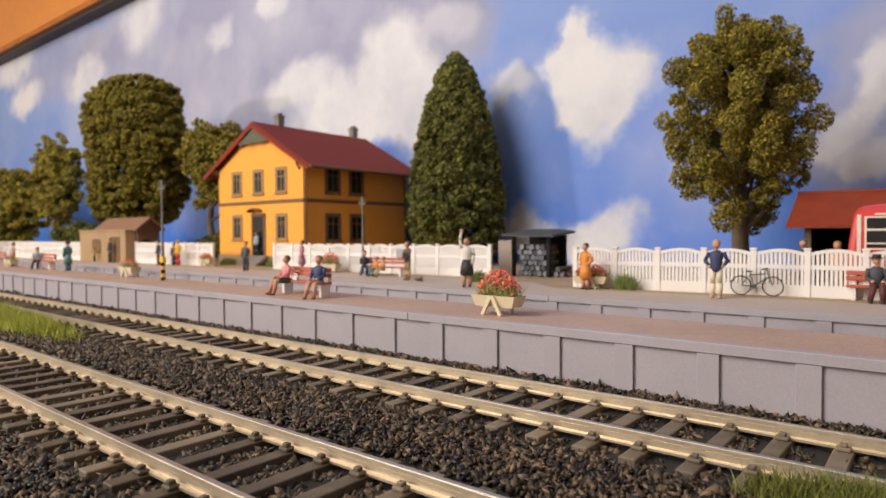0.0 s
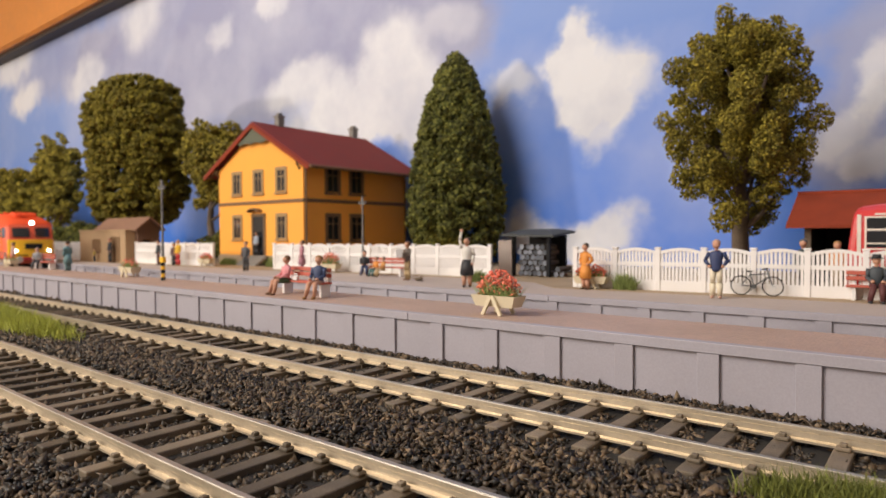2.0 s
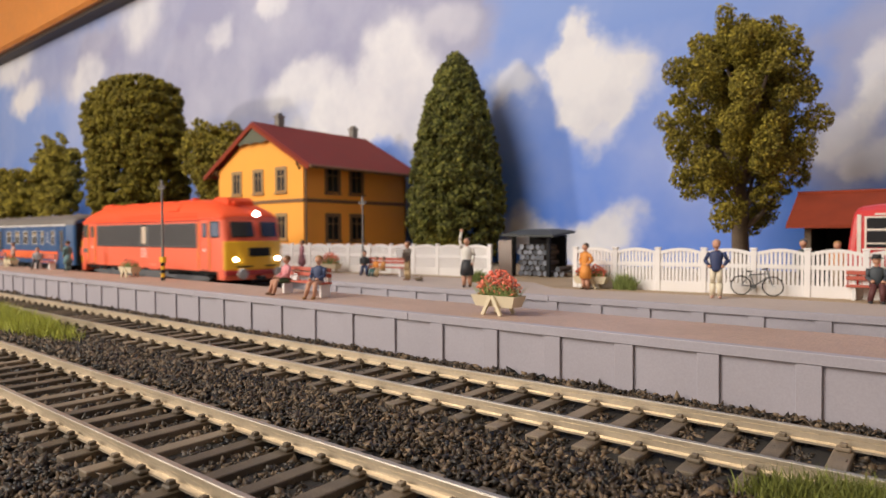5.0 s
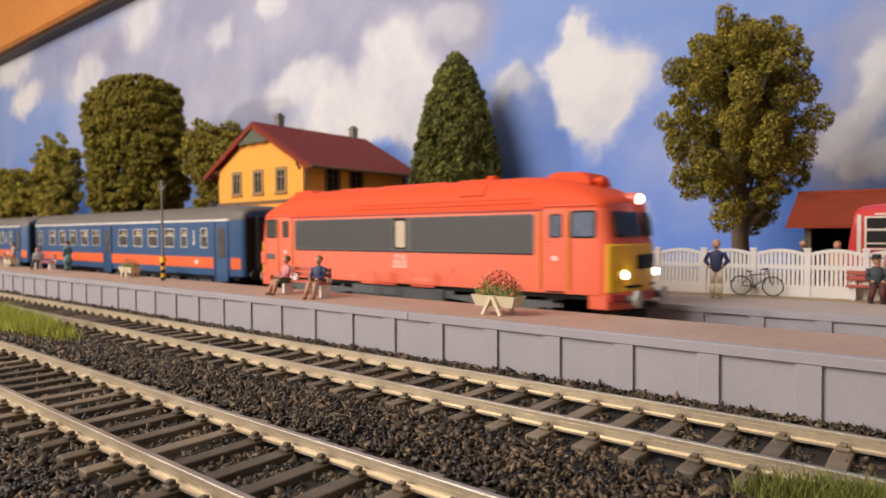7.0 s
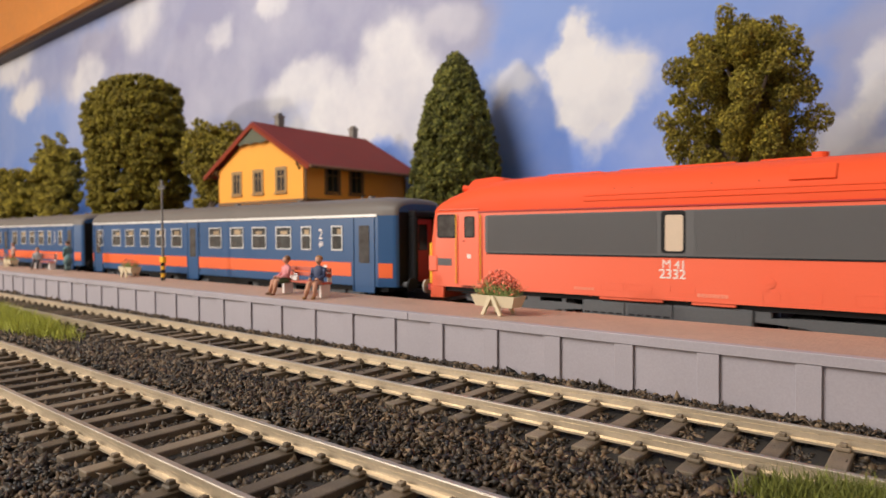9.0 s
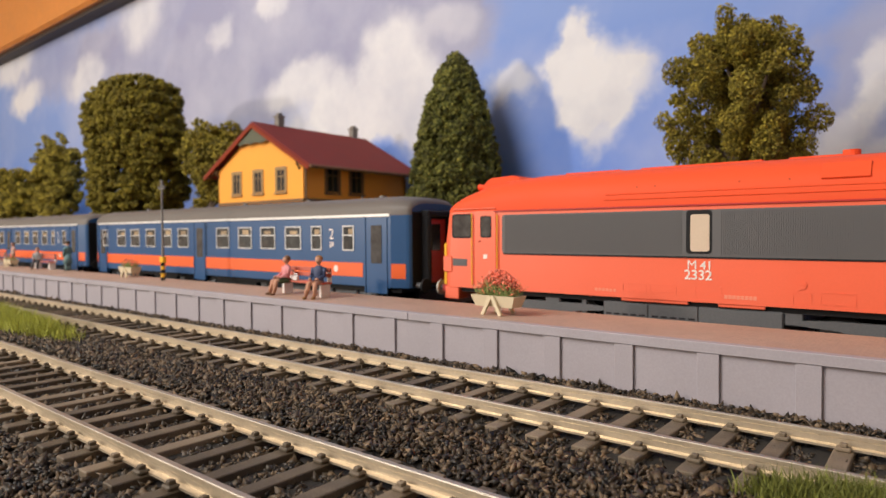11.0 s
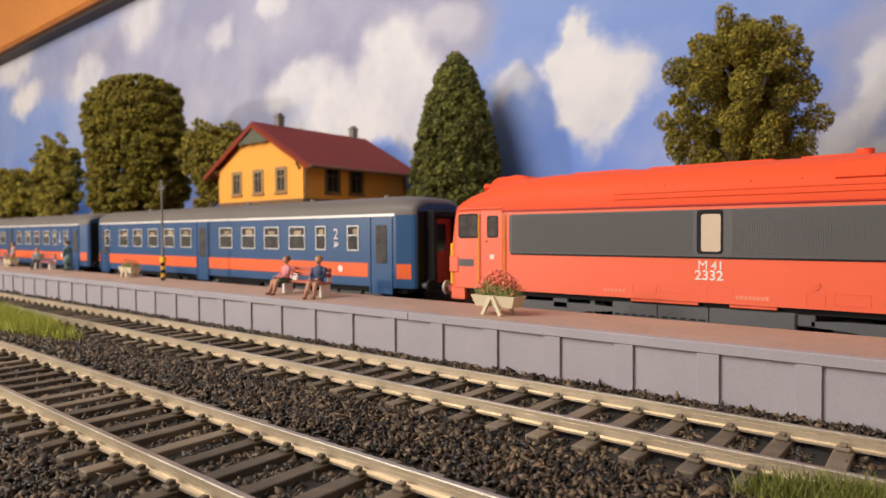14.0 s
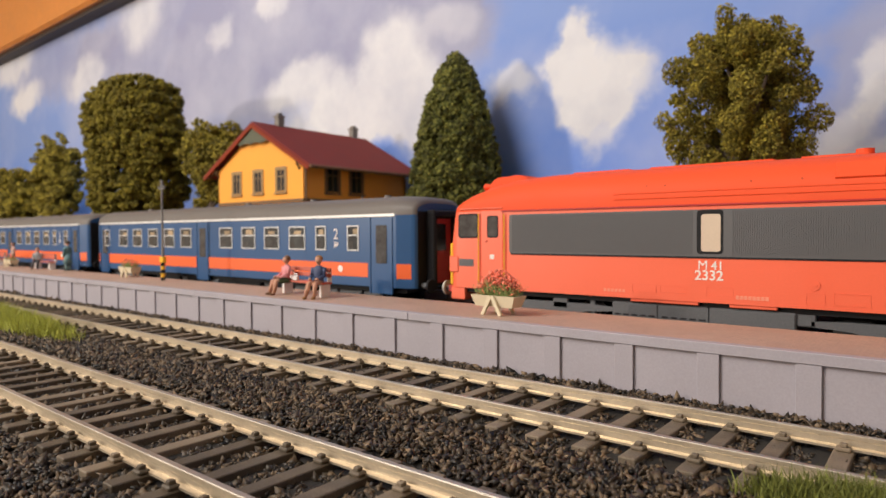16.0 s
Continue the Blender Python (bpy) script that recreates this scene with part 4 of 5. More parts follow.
def station_house():
    x0, x1, y0, y1, zb, ze, zr = -451.0, -346.7, 275.0, 379.0, 14.9, 79.5, 109.5
    xm = -400.5
    t = thing("station_house", xm, y0, Z2, 0, "ochre two-storey station house with a red roof", "house")
    ox, oy, oz = -xm, -y0, -Z2

    def P(name, bm, m, label="", parent=None):
        bmesh.ops.translate(bm, vec=(ox, oy, oz), verts=bm.verts)
        return part(name, bm, m, parent or t, label)
    bm = bmesh.new()
    sweep(bm, [(x0, zb), (x1, zb), (x1, ze), (xm, zr - 1), (x0, ze)], y0, y1, "y")
    P("wall", bm, ROUGHCAST)
    bm = bmesh.new()
    bx(bm, x0 - 0.6, x1 + 0.6, y0 - 0.6, y1, zb - 7.3, zb, 0.3)
    P("plinth", bm, EARTH, "sandy stone plinth")
    bm = bmesh.new()
    bx(bm, x0 - 0.7, x1 + 0.7, y0 - 0.7, y1 + 0.5, 52.6, 55.0, 0.2)
    P("belt_course", bm, DARKTRIM)
    # roof: two slopes with thickness, barge boards
    sl = math.atan2(zr - ze, x1 - xm)
    for s in (-1, 1):
        bm = bmesh.new()
        xe = xm + s * 64.5
        ze2 = zr - 64.5 * math.tan(sl) + 2
        nx, nz = s * math.sin(sl) * 2.0, math.cos(sl) * 2.0
        sweep(bm, [(xm, zr + 1), (xe, ze2), (xe + nx, ze2 + nz), (xm, zr + 3.6)], y0 - 3.8, y1 + 7, "y")
        r = P("roof", bm, ROOF, "oxide red sheet roof slope")
        bm = bmesh.new()
        sweep(bm, [(xm, zr - 1.2), (xe, ze2 - 2.2), (xe + nx * 0.6, ze2 + 0.2), (xm, zr + 1.6)], y0 - 4.6, y0 - 3.6, "y")
        P("barge_board", bm, BARNROOF)
        bm = bmesh.new()
        for k in range(14):
            yy = y0 - 2 + k * 8.1
            sweep(bm, [(xm + s * 50, zr - 50 * math.tan(sl) + 0.2), (xm + s * 61, zr - 61 * math.tan(sl) + 2.4), (xm + s * 61, zr - 61 * math.tan(sl) - 0.2), (xm + s * 50, zr - 50 * math.tan(sl) - 2.8)], yy, yy + 1.6, "y")
        P("rafter_ends", bm, DARKTRIM)
        bm = bmesh.new()
        rod(bm, (xm + s * 66, y0 - 3.8, ze2 + 0.6), (xm + s * 66, y1 + 7, ze2 + 0.4), 1.1, n=10)
        P("gutter", bm, DARKTRIM)
    # carved gable screen, an arch of boards hanging under the barge boards
    n = 15
    for i in range(n):
        a = -24 + 48 * i / n
        b = a + 48 / n - 0.2
        m = (a + b) / 2
        top = zr - abs(m) * math.tan(sl) - 0.5
        low = 97.2 + 0.5 * math.cos(i * 1.57)
        if top > low + 1:
            bm = bmesh.new()
            bx(bm, xm + a, xm + b, y0 - 3.2, y0 - 2.2, low, top)
            P("gable_board", bm, GABLEWOOD, "grey green carved gable board")
    for s in (-1, 1):
        bm = bmesh.new()
        rod(bm, (xm + s * 50, y0 - 3, 80), (xm + s * 50, y0, 75), 0.7, n=6)
        P("bracket", bm, DARKTRIM)
    for wx in (-426, -398.5, -371):
        w = window_set(t, wx + ox, 0, 60.8 + oz, 9.6, 15.6, "y")
        if wx != -398.5:
            window_set(t, wx + ox, 0, 27.2 + oz, 9.6, 16.4, "y")
    for wy in (301.2, 324.2):
        window_set(t, x1 + ox, wy + oy, 60.2 + oz, 11.0, 17.6, "x", False)
        window_set(t, x1 + ox, wy + oy, 26.0 + oz, 11.0, 17.4, "x", False)
    # a dark plate on the closed wall paints the shade inside the doorway
    bm = bmesh.new()
    bx(bm, -405, -392, y0 - 0.3, y0 + 1.0, zb, 43.5)
    d = P("doorway", bm, DARKGLASS, "dark plate painting the shade of an open doorway")
    bm = bmesh.new()
    bx(bm, -407, -405, y0 - 0.8, y0 + 0.5, zb, 45)
    bx(bm, -392, -390, y0 - 0.8, y0 + 0.5, zb, 45)
    bx(bm, -407, -390, y0 - 0.8, y0 + 0.5, 43.5, 45.6)
    P("door_frame", bm, DARKTRIM, parent=d)
    bm = bmesh.new()
    pts = [(-6.5 * math.cos(a), 3.2 * math.sin(a)) for a in np.linspace(0, math.pi, 9)]
    sweep(bm, [(-400.5 + u, 46.5 + w) for u, w in pts] + [(-400.5 + u * 0.86, 46.5 + w * 0.7) for u, w in pts[::-1]], y0 - 5, y0, "y")
    P("door_hood", bm, DARKTRIM, parent=d)
    # steps down from the door
    for k in range(4):
        bm = bmesh.new()
        bx(bm, -411, -386, y0 - 4 - 2.6 * k, y0 - 0.6, Z2, zb - 0.2 - 1.75 * k, 0.2)
        P("step", bm, GREYWOOD)
    for cx, cy in ((-401, 296), (-401, 372)):
        bm = bmesh.new()
        bx(bm, cx - 2.7, cx + 2.7, cy - 2.7, cy + 2.7, 103, 119, 0.2)
        bx(bm, cx - 3.2, cx + 3.2, cy - 3.2, cy + 3.2, 119, 120.6, 0.2)
        bx(bm, cx - 1.8, cx + 1.8, cy - 1.8, cy + 1.8, 120.6, 122.4, 0.2)
        P("chimney", bm, GREYWOOD)
    bm = bmesh.new()
    rod(bm, (x1 + 0.9, y0 + 1.5, zb), (x1 + 0.9, y0 + 1.5, ze - 3), 0.7, n=8)
    rod(bm, (x1 + 0.9, y1 - 2, zb), (x1 + 0.9, y1 - 2, ze - 3), 0.7, n=8)
    P("downpipe", bm, DARKTRIM)
    return t


station_house()


# ---- trees: flocked foam clumps on a wire trunk ----
def clump_cloud(centres, radii, per, size, squash):
    pts = []
    for c, r in zip(centres, radii):
        n = max(12, int(per * r * r))
        d = RNG.normal(size=(n, 3))
        d /= np.linalg.norm(d, axis=1)[:, None]
        pts.append(np.asarray(c) + d * (r * RNG.uniform(0.6, 1.12, (n, 1))) * np.array([1, 1, squash]))
    p = np.concatenate(pts)
    return lumps(p, RNG.uniform(size * 0.6, size * 1.3, len(p)), OCT_V, OCT_F, 0.2)


def tree(x, y, z, height, trunk_r, shape, mat_, label, per=2.4, size=1.0, trunk_top=0.5, limbs=9, lean=(0, 0), squash=0.8):
    t = thing("tree", x, y, z, RNG.uniform(0, 1), label, "tree")
    C, R = shape
    bm = bmesh.new()
    n = 7
    pts = [Vector((lean[0] * k / n + RNG.uniform(-0.8, 0.8) * (k > 0), lean[1] * k / n + RNG.uniform(-0.8, 0.8) * (k > 0), height * trunk_top * k / n)) for k in range(n + 1)]
    rings = []
    for k, p in enumerate(pts):
        r = trunk_r * (1.45 if k == 0 else 1.0 - 0.55 * k / n)
        rings.append([(p.x + r * math.cos(a) * (1 + 0.12 * math.sin(3 * a + k)), p.y + r * math.sin(a) * (1 + 0.1 * math.cos(4 * a)), p.z) for a in np.linspace(0, 2 * math.pi, 11)[:-1]])
    loft(bm, rings)
    part("trunk", bm, BARK, t, smooth=True)
    order = np.argsort(C[:, 2])
    pick = order[:: max(1, len(order) // max(1, limbs))][:limbs]
    for i in pick:
        k = min(n, max(2, int(n * min(1, 0.75 * C[i, 2] / (height * trunk_top)))))
        bm = bmesh.new()
        a, b = pts[k], Vector(C[i])
        m = a.lerp(b, 0.5) + Vector((0, 0, -1.5))
        rod(bm, a, m, trunk_r * 0.42, trunk_r * 0.26, n=7)
        rod(bm, m, b, trunk_r * 0.26, trunk_r * 0.1, n=6)
        part("limb", bm, BARK, t)
    v, f = clump_cloud(C, R, per, size, squash)
    soup("crown", v, f, mat_, t)
    return t


def cone_shape(h, z0, r, n, cr, blunt=0.55):
    k = RNG.uniform(0, 1, n) ** 0.92
    a = RNG.uniform(0, 2 * math.pi, n)
    prof = np.sin(np.clip(1 - k, 0, 1) ** blunt * math.pi / 2) * (0.72 + 0.28 * np.clip(k * 6, 0, 1))
    rr = np.maximum(0, r * prof - cr * 0.6) * RNG.uniform(0.78, 1.0, n)
    return np.stack([rr * np.cos(a), rr * np.sin(a), z0 + k * (h - z0 - cr)], 1), RNG.uniform(0.7, 1.2, n) * cr


def oval_shape(cx, cz, rx, rz, n, cr, hollow=0.55, ry=None):
    d = RNG.normal(size=(n, 3))
    d /= np.linalg.norm(d, axis=1)[:, None]
    d *= RNG.uniform(hollow, 1.0, (n, 1))
    return np.stack([cx + d[:, 0] * rx, d[:, 1] * (ry or rx), cz + d[:, 2] * rz], 1), RNG.uniform(0.65, 1.25, n) * cr


def column_shape(r, ry, z0, z1, n, cr):
    """Clumps over a round-shouldered column."""
    u = RNG.uniform(-1, 1, n)
    a = RNG.uniform(0, 2 * math.pi, n)
    k = (1 - np.abs(u) ** 5) ** 0.25 * np.sqrt(RNG.uniform(0.45, 1.0, n)) * (1 + 0.06 * np.sin(3 * a + 4 * u))
    return np.stack([r * k * np.cos(a), ry * k * np.sin(a), (z0 + z1) / 2 + u * (z1 - z0) / 2], 1), RNG.uniform(0.6, 1.25, n) * cr


def joined(a, b):
    return np.concatenate([a[0], b[0]]), np.concatenate([a[1], b[1]])


def open_shape(levels, cr):
    """Clumps at the ends of boughs: levels of height, reach and count."""
    C = []
    for z, reach, n in levels:
        a0 = RNG.uniform(0, 6.28)
        for i in range(n):
            a = a0 + 2 * math.pi * i / n + RNG.uniform(-0.25, 0.25)
            for u in (0.45, 0.75, 1.0):
                C.append((reach * u * math.cos(a) * RNG.uniform(0.9, 1.08), reach * u * math.sin(a), z + (u - 0.6) * RNG.uniform(2, 16) + RNG.uniform(-5, 5)))
    C = np.array(C)
    return C, RNG.uniform(0.6, 1.2, len(C)) * cr


tree(-283.3, 364, Z2, 156, 4, joined(cone_shape(154.3, 6, 36.6, 1050, 4.6, 0.60), cone_shape(146, 8, 30, 110, 9.0, 0.60)), DEEPGREEN, "tall dark green conical model tree behind the fence", per=2.7, size=1.25, trunk_top=0.8, limbs=4)
tree(-79.5, 317, Z2, 124, 4.2, joined(oval_shape(1, 76, 19, 34, 60, 5.5, 0.2), open_shape([(32, 23, 2), (44, 27, 6), (54, 30, 7), (64, 30, 8), (74, 31, 8), (83, 29, 8), (93, 28, 8), (103, 23, 7), (110, 16, 6), (114, 6, 3)], 5.2)), OLIVE, "olive broadleaf model tree with a bare brown trunk", per=11.0, size=0.6, trunk_top=0.62, limbs=22, lean=(3, 0), squash=1.05)
tree(-643, 300, Z2, 176, 5, joined(column_shape(64, 42, 34, 177, 2300, 3.2), column_shape(55, 34, 42, 169, 170, 9.5)), OLIVE2, "large yellowish olive model tree", per=2.4, size=1.35, trunk_top=0.6, limbs=5)
tree(-915, 322, Z2, 145, 5, oval_shape(0, 94, 52, 62, 420, 5.0, 0.4, 26), OLIVE, "spreading olive model tree at the layout's end", per=2.2, size=1.5, trunk_top=0.6, limbs=6)
tree(-1050, 310, Z2, 110, 5, oval_shape(0, 62, 88, 55, 560, 5.5, 0.45, 40), OLIVE, "low olive model tree at the layout's end", per=2.0, size=1.6, trunk_top=0.5, limbs=6)
tree(-780, 300, Z2, 40, 4, oval_shape(0, 20, 50, 15, 60, 7, 0.4, 24), DEEPGREEN, "dark green model shrubs behind the fence", per=1.8, size=1.6, trunk_top=0.5, limbs=4)
tree(-548, 325, Z2, 135, 4, oval_shape(10, 88, 38, 46, 66, 9, 0.4, 30), OLIVE, "olive model tree beside the station house", per=2.0, size=1.5, trunk_top=0.6, limbs=8)
tree(-478, 300, Z2, 34, 3, oval_shape(0, 14, 30, 11, 50, 6, 0.4, 16), DEEPGREEN, "dark green shrub behind the white fence", per=2.0, size=1.2, trunk_top=0.5, limbs=4)


# ---- white picket fences ----
def fence(x0, y0, slope, bays, pitch_mm, label):
    """A row of bays with arched tops between posts, running along x and drifting by slope."""
    t = thing("fence", x0, y0, Z2, math.degrees(math.atan(slope)), label, "fence", "white fences")
    bm = bmesh.new()
    bx(bm, -1.0, 1.0, -0.9, 0.9, 0, 16.2, 0.15)
    bx(bm, -1.25, 1.25, -1.15, 1.15, 16.2, 17.0, 0.3)
    post = part("post", bm, WHITE, t)
    n = 11
    gap = (pitch_mm - 2.0) / n
    arch = [1.1 * math.sin(math.pi * (i + 0.5) / n) for i in range(n)]
    pick = {}
    for i in range((n + 1) // 2):
        bm = bmesh.new()
        bx(bm, -0.46, 0.46, -0.35, 0.35, 1.4, 14.8 + arch[i])
        pick[i] = part("picket", bm, WHITE, t)
        pick[i].location.x = (1.0 + gap * (i + 0.5)) * MM
    bm = bmesh.new()
    for z0, z1 in ((0.0, 4.2), (9.6, 11.2)):
        bx(bm, 1.0, pitch_mm - 1.0, -0.55, 0.1, z0, z1, 0.08)
    rail0 = part("rail", bm, WHITE, t)
    bm = bmesh.new()
    k = 14
    top = [(1.0 + (pitch_mm - 2) * i / k, 14.3 + 1.25 * math.sin(math.pi * i / k)) for i in range(k + 1)]
    sweep(bm, top + [(a, b + 1.2) for a, b in top[::-1]], -0.7, 0.5, "y")
    top0 = part("top_rail", bm, WHITE, t)

    def again(o, x):
        c = new(o.name.split(".")[0], o.data)
        c.parent = t
        c.location.x = x * MM
    for b in range(bays + 1):
        if b:
            again(post, b * pitch_mm)
        if b == bays:
            break
        if b:
            again(rail0, b * pitch_mm)
            again(top0, b * pitch_mm)
        for i in range(n):
            j = min(i, n - 1 - i)
            if b == 0 and i == j:
                continue
            again(pick[j], b * pitch_mm + 1.0 + gap * (i + 0.5))
    return t


fence(-123.0, 239.2, 0.10, 11, 16.8, "white plastic picket fence with arched bays")
fence(-344.5, 249.5, 0.105, 10, 16.0, "white arched picket fence beside the station house")
fence(-876.0, 218.0, 0.06, 16, 16.8, "white picket fence behind the platform's far end")
fence(-513.0, 238.5, 0.075, 6, 16.8, "short white picket fence between shed and house")


# ---- small figures: each one plain moulded shape ----
SKINM = mat("flesh_paint", (0.55, 0.29, 0.19), 0.6, bump=0)
HAIRM = mat("dark_brown_paint", (0.06, 0.035, 0.02), 0.6, bump=0)
TONES = {}


def tone(c):
    if c not in TONES:
        TONES[c] = mat("figure_paint", c, 0.6, vary=0.1, bump=0.1)
    return TONES[c]


def limb_(bm, pts, r, mi):
    for a, b in zip(pts, pts[1:]):
        rod(bm, a, b, r[0], r[1], n=8, mi=mi)
        ball(bm, b, r[1] * 1.02, 1, mi)


def figure(x, y, z, rz, pose_, top, low, label, hair=(0.06, 0.035, 0.02), h=19.5, bare=False, arms="down", hat=False, skirt=False):
    """A painted figurine facing -y before its turn; materials: top, low, skin, hair."""
    bm = bmesh.new()
    k = h / 19.5
    hip = 9.6 if pose_ == "stand" else 5.2
    sh = hip + 5.6
    lm = 2 if bare else 1
    # torso from rings
    rings = []
    for zz, rx, ry, dy in ((hip - 0.8, 1.5, 1.15, 0), (hip, 1.75, 1.25, 0), (hip + 1.6, 1.55, 1.1, -0.1), (hip + 3.6, 1.9, 1.25, -0.1), (hip + 5.0, 2.05, 1.15, 0.1), (hip + 5.9, 0.9, 0.8, 0.1)):
        rings.append([(rx * math.cos(a), dy + ry * math.sin(a), zz) for a in np.linspace(0, 2 * math.pi, 13)[:-1]])
    loft(bm, rings, 0)
    rod(bm, (0, 0.1, sh), (0, 0, sh + 1.3), 0.55, mi=2)
    ball(bm, (0, -0.1, sh + 2.2), (1.08, 1.2, 1.38), 2, 2)
    ball(bm, (0, 0.26, sh + 2.75), (1.22, 1.22, 1.2), 2, 3)
    if hat:
        rod(bm, (0, 0, sh + 2.9), (0, 0, sh + 3.1), 1.9, n=14, mi=3)
        rod(bm, (0, 0, sh + 3.0), (0, 0, sh + 4.2), 1.2, 1.0, n=12, mi=3)
    for s in (-1, 1):
        if pose_ == "stand":
            limb_(bm, [(s * 0.85, 0, hip), (s * 0.95, -0.1, 4.9), (s * 1.0, 0.2, 0.9)], (0.95, 0.72), lm)
            ball(bm, (s * 1.05, -0.5, 0.45), (0.6, 1.25, 0.5), 1, 3)
        else:
            limb_(bm, [(s * 0.9, 0, hip), (s * 1.0, -4.4, hip + 0.2), (s * 1.1 - (0.8 if s < 0 else 0), -5.2, 0.9)], (0.82, 0.58) if bare else (0.92, 0.72), lm)
            ball(bm, (s * 1.1 - (0.8 if s < 0 else 0), -5.8, 0.45), (0.6, 1.25, 0.5), 1, 3)
        if arms == "up" and s < 0:
            limb_(bm, [(s * 1.9, 0, sh - 0.4), (s * 2.3, -0.4, sh + 2.6), (s * 1.8, -0.5, sh + 5.6)], (0.62, 0.48), 0)
            ball(bm, (s * 1.7, -0.5, sh + 6.3), 0.75, 1, 2)
        elif arms == "hip":
            limb_(bm, [(s * 1.9, 0, sh - 0.4), (s * 3.1, 0.6, sh - 2.9), (s * 1.9, -0.5, sh - 4.6)], (0.65, 0.5), 0)
            ball(bm, (s * 1.8, -0.7, sh - 4.8), 0.6, 1, 2)
        elif arms == "lap" or pose_ == "sit":
            limb_(bm, [(s * 1.95, 0, sh - 0.4), (s * 2.2, -0.6, sh - 3.2), (s * 1.3, -3.2, sh - 4.2)], (0.65, 0.48), 0)
            ball(bm, (s * 1.2, -3.7, sh - 4.2), 0.6, 1, 2)
        else:
            limb_(bm, [(s * 1.95, 0, sh - 0.4), (s * 2.3, 0, sh - 3.2), (s * 2.1, -0.8, sh - 5.8)], (0.65, 0.48), 0)
            ball(bm, (s * 2.1, -0.9, sh - 6.2), 0.6, 1, 2)
    if skirt:
        if pose_ == "stand":
            rings = [[(r * math.cos(a), r * 0.8 * math.sin(a), zz) for a in np.linspace(0, 2 * math.pi, 13)[:-1]] for zz, r in ((hip - 5.0, 2.5), (hip - 2.0, 2.25), (hip + 0.9, 1.65))]
            loft(bm, rings, 1)
        else:
            bx(bm, -2.0, 2.0, -3.6, 1.2, hip - 0.9, hip + 1.1, 0.6, mi=1)
    bmesh.ops.scale(bm, vec=(k, k, k), verts=bm.verts)
    o = part("figurine", bm, [tone(top), tone(low), SKINM, tone(hair)], smooth=True)
    o.matrix_basis = at(x, y, z, rz)
    o.scale = (1.1, 1.15, 1.0)
    return tagged(o, label, "figurine", "platform figurines")


NAVY, DARK, PINK, TAN, OCHRE, WHITEC, GREENC, TEAL = (0.035, 0.05, 0.13), (0.03, 0.03, 0.035), (0.72, 0.28, 0.30), (0.42, 0.30, 0.16), (0.70, 0.27, 0.05), (0.72, 0.68, 0.62), (0.05, 0.09, 0.04), (0.12, 0.24, 0.26)
figure(-63.5, 226.5, Z2, 12, "stand", NAVY, (0.74, 0.66, 0.50), "painted figurine in a navy jacket and cream trousers", (0.50, 0.30, 0.22), 20.6, arms="hip")
figure(-114.6, 231, Z2, -20, "stand", OCHRE, OCHRE, "painted figurine in an orange dress", bare=True, skirt=True, arms="hip", h=19)
figure(-159.8, 212.4, Z2, 25, "stand", WHITEC, DARK, "painted figurine waving, pale top and black skirt", bare=True, skirt=True, arms="up", h=21.6)
figure(-207, 227, Z2, -10, "stand", (0.13, 0.10, 0.08), TAN, "painted figurine reading a paper, tan trousers", (0.2, 0.1, 0.05), 19.5, arms="lap")
figure(-341, 225.5, Z2, 30, "stand", (0.10, 0.10, 0.11), (0.05, 0.05, 0.055), "painted figurine in dark clothes", h=19)
figure(-302, 238, Z2, -30, "stand", (0.45, 0.20, 0.24), (0.42, 0.20, 0.25), "painted figurine in a dusky pink coat", skirt=True, h=19.5)
figure(-398.5, 272.6, 14.9, 0, "stand", (0.35, 0.40, 0.48), DARK, "painted figurine standing in the house doorway", h=18)
figure(-251, 240.5, Z2, 45, "sit", DARK, NAVY, "painted figurine in dark clothes on a bench", h=18)
figure(-240, 238.5, Z2, 5, "sit", OCHRE, (0.1, 0.2, 0.2), "small painted figurine in orange on a bench", h=14)
figure(-235, 238.8, Z2, -15, "sit", (0.55, 0.26, 0.08), TAN, "small painted figurine in ochre on a bench", h=14)
figure(-19.5, 244.2, Z2, 10, "sit", (0.055, 0.065, 0.075), (0.10, 0.03, 0.03), "painted figurine in a dark suit and hat", DARK, 20, hat=True)
figure(-14.8, 244.5, Z2, -5, "sit", (0.5, 0.33, 0.08), DARK, "painted figurine in a yellow top on a bench", h=19)
figure(-43.6, 264.5, Z2, 0, "stand", (0.07, 0.09, 0.10), DARK, "painted figurine with a grey cap behind the fence", (0.10, 0.11, 0.12), 20.5, hat=False)
figure(-32.8, 264.5, Z2, 0, "stand", OCHRE, TAN, "painted figurine with fair hair behind the fence", (0.35, 0.18, 0.06), 19.8)
figure(-441, 235, Z2, 10, "stand", (0.70, 0.42, 0.03), (0.55, 0.05, 0.05), "painted figurine in a yellow top and red shorts", (0.4, 0.25, 0.1), 19.5)
figure(-464, 232, Z2, 0, "stand", DARK, (0.10, 0.04, 0.04), "painted figurine in dark clothes by the fence", h=19)
figure(-449, 236, Z2, 20, "stand", (0.12, 0.06, 0.06), DARK, "painted figurine in maroon by the fence", h=17)
figure(-536, 227.5, Z2, 0, "stand", DARK, DARK, "painted figurine in black by the shed", (0.25, 0.12, 0.07), 21)
figure(-566, 227.5, Z2, 0, "stand", (0.35, 0.25, 0.06), DARK, "painted figurine crouching low by the shed", h=12)
figure(-409, 149.5, Z1, -70, "stand", TEAL, (0.15, 0.27, 0.28), "painted figurine in a teal coat", skirt=True, h=18.5)
figure(-452, 147.6, Z1, 60, "sit", (0.30, 0.30, 0.30), (0.05, 0.05, 0.06), "painted figurine in grey on a platform bench", h=18.5)
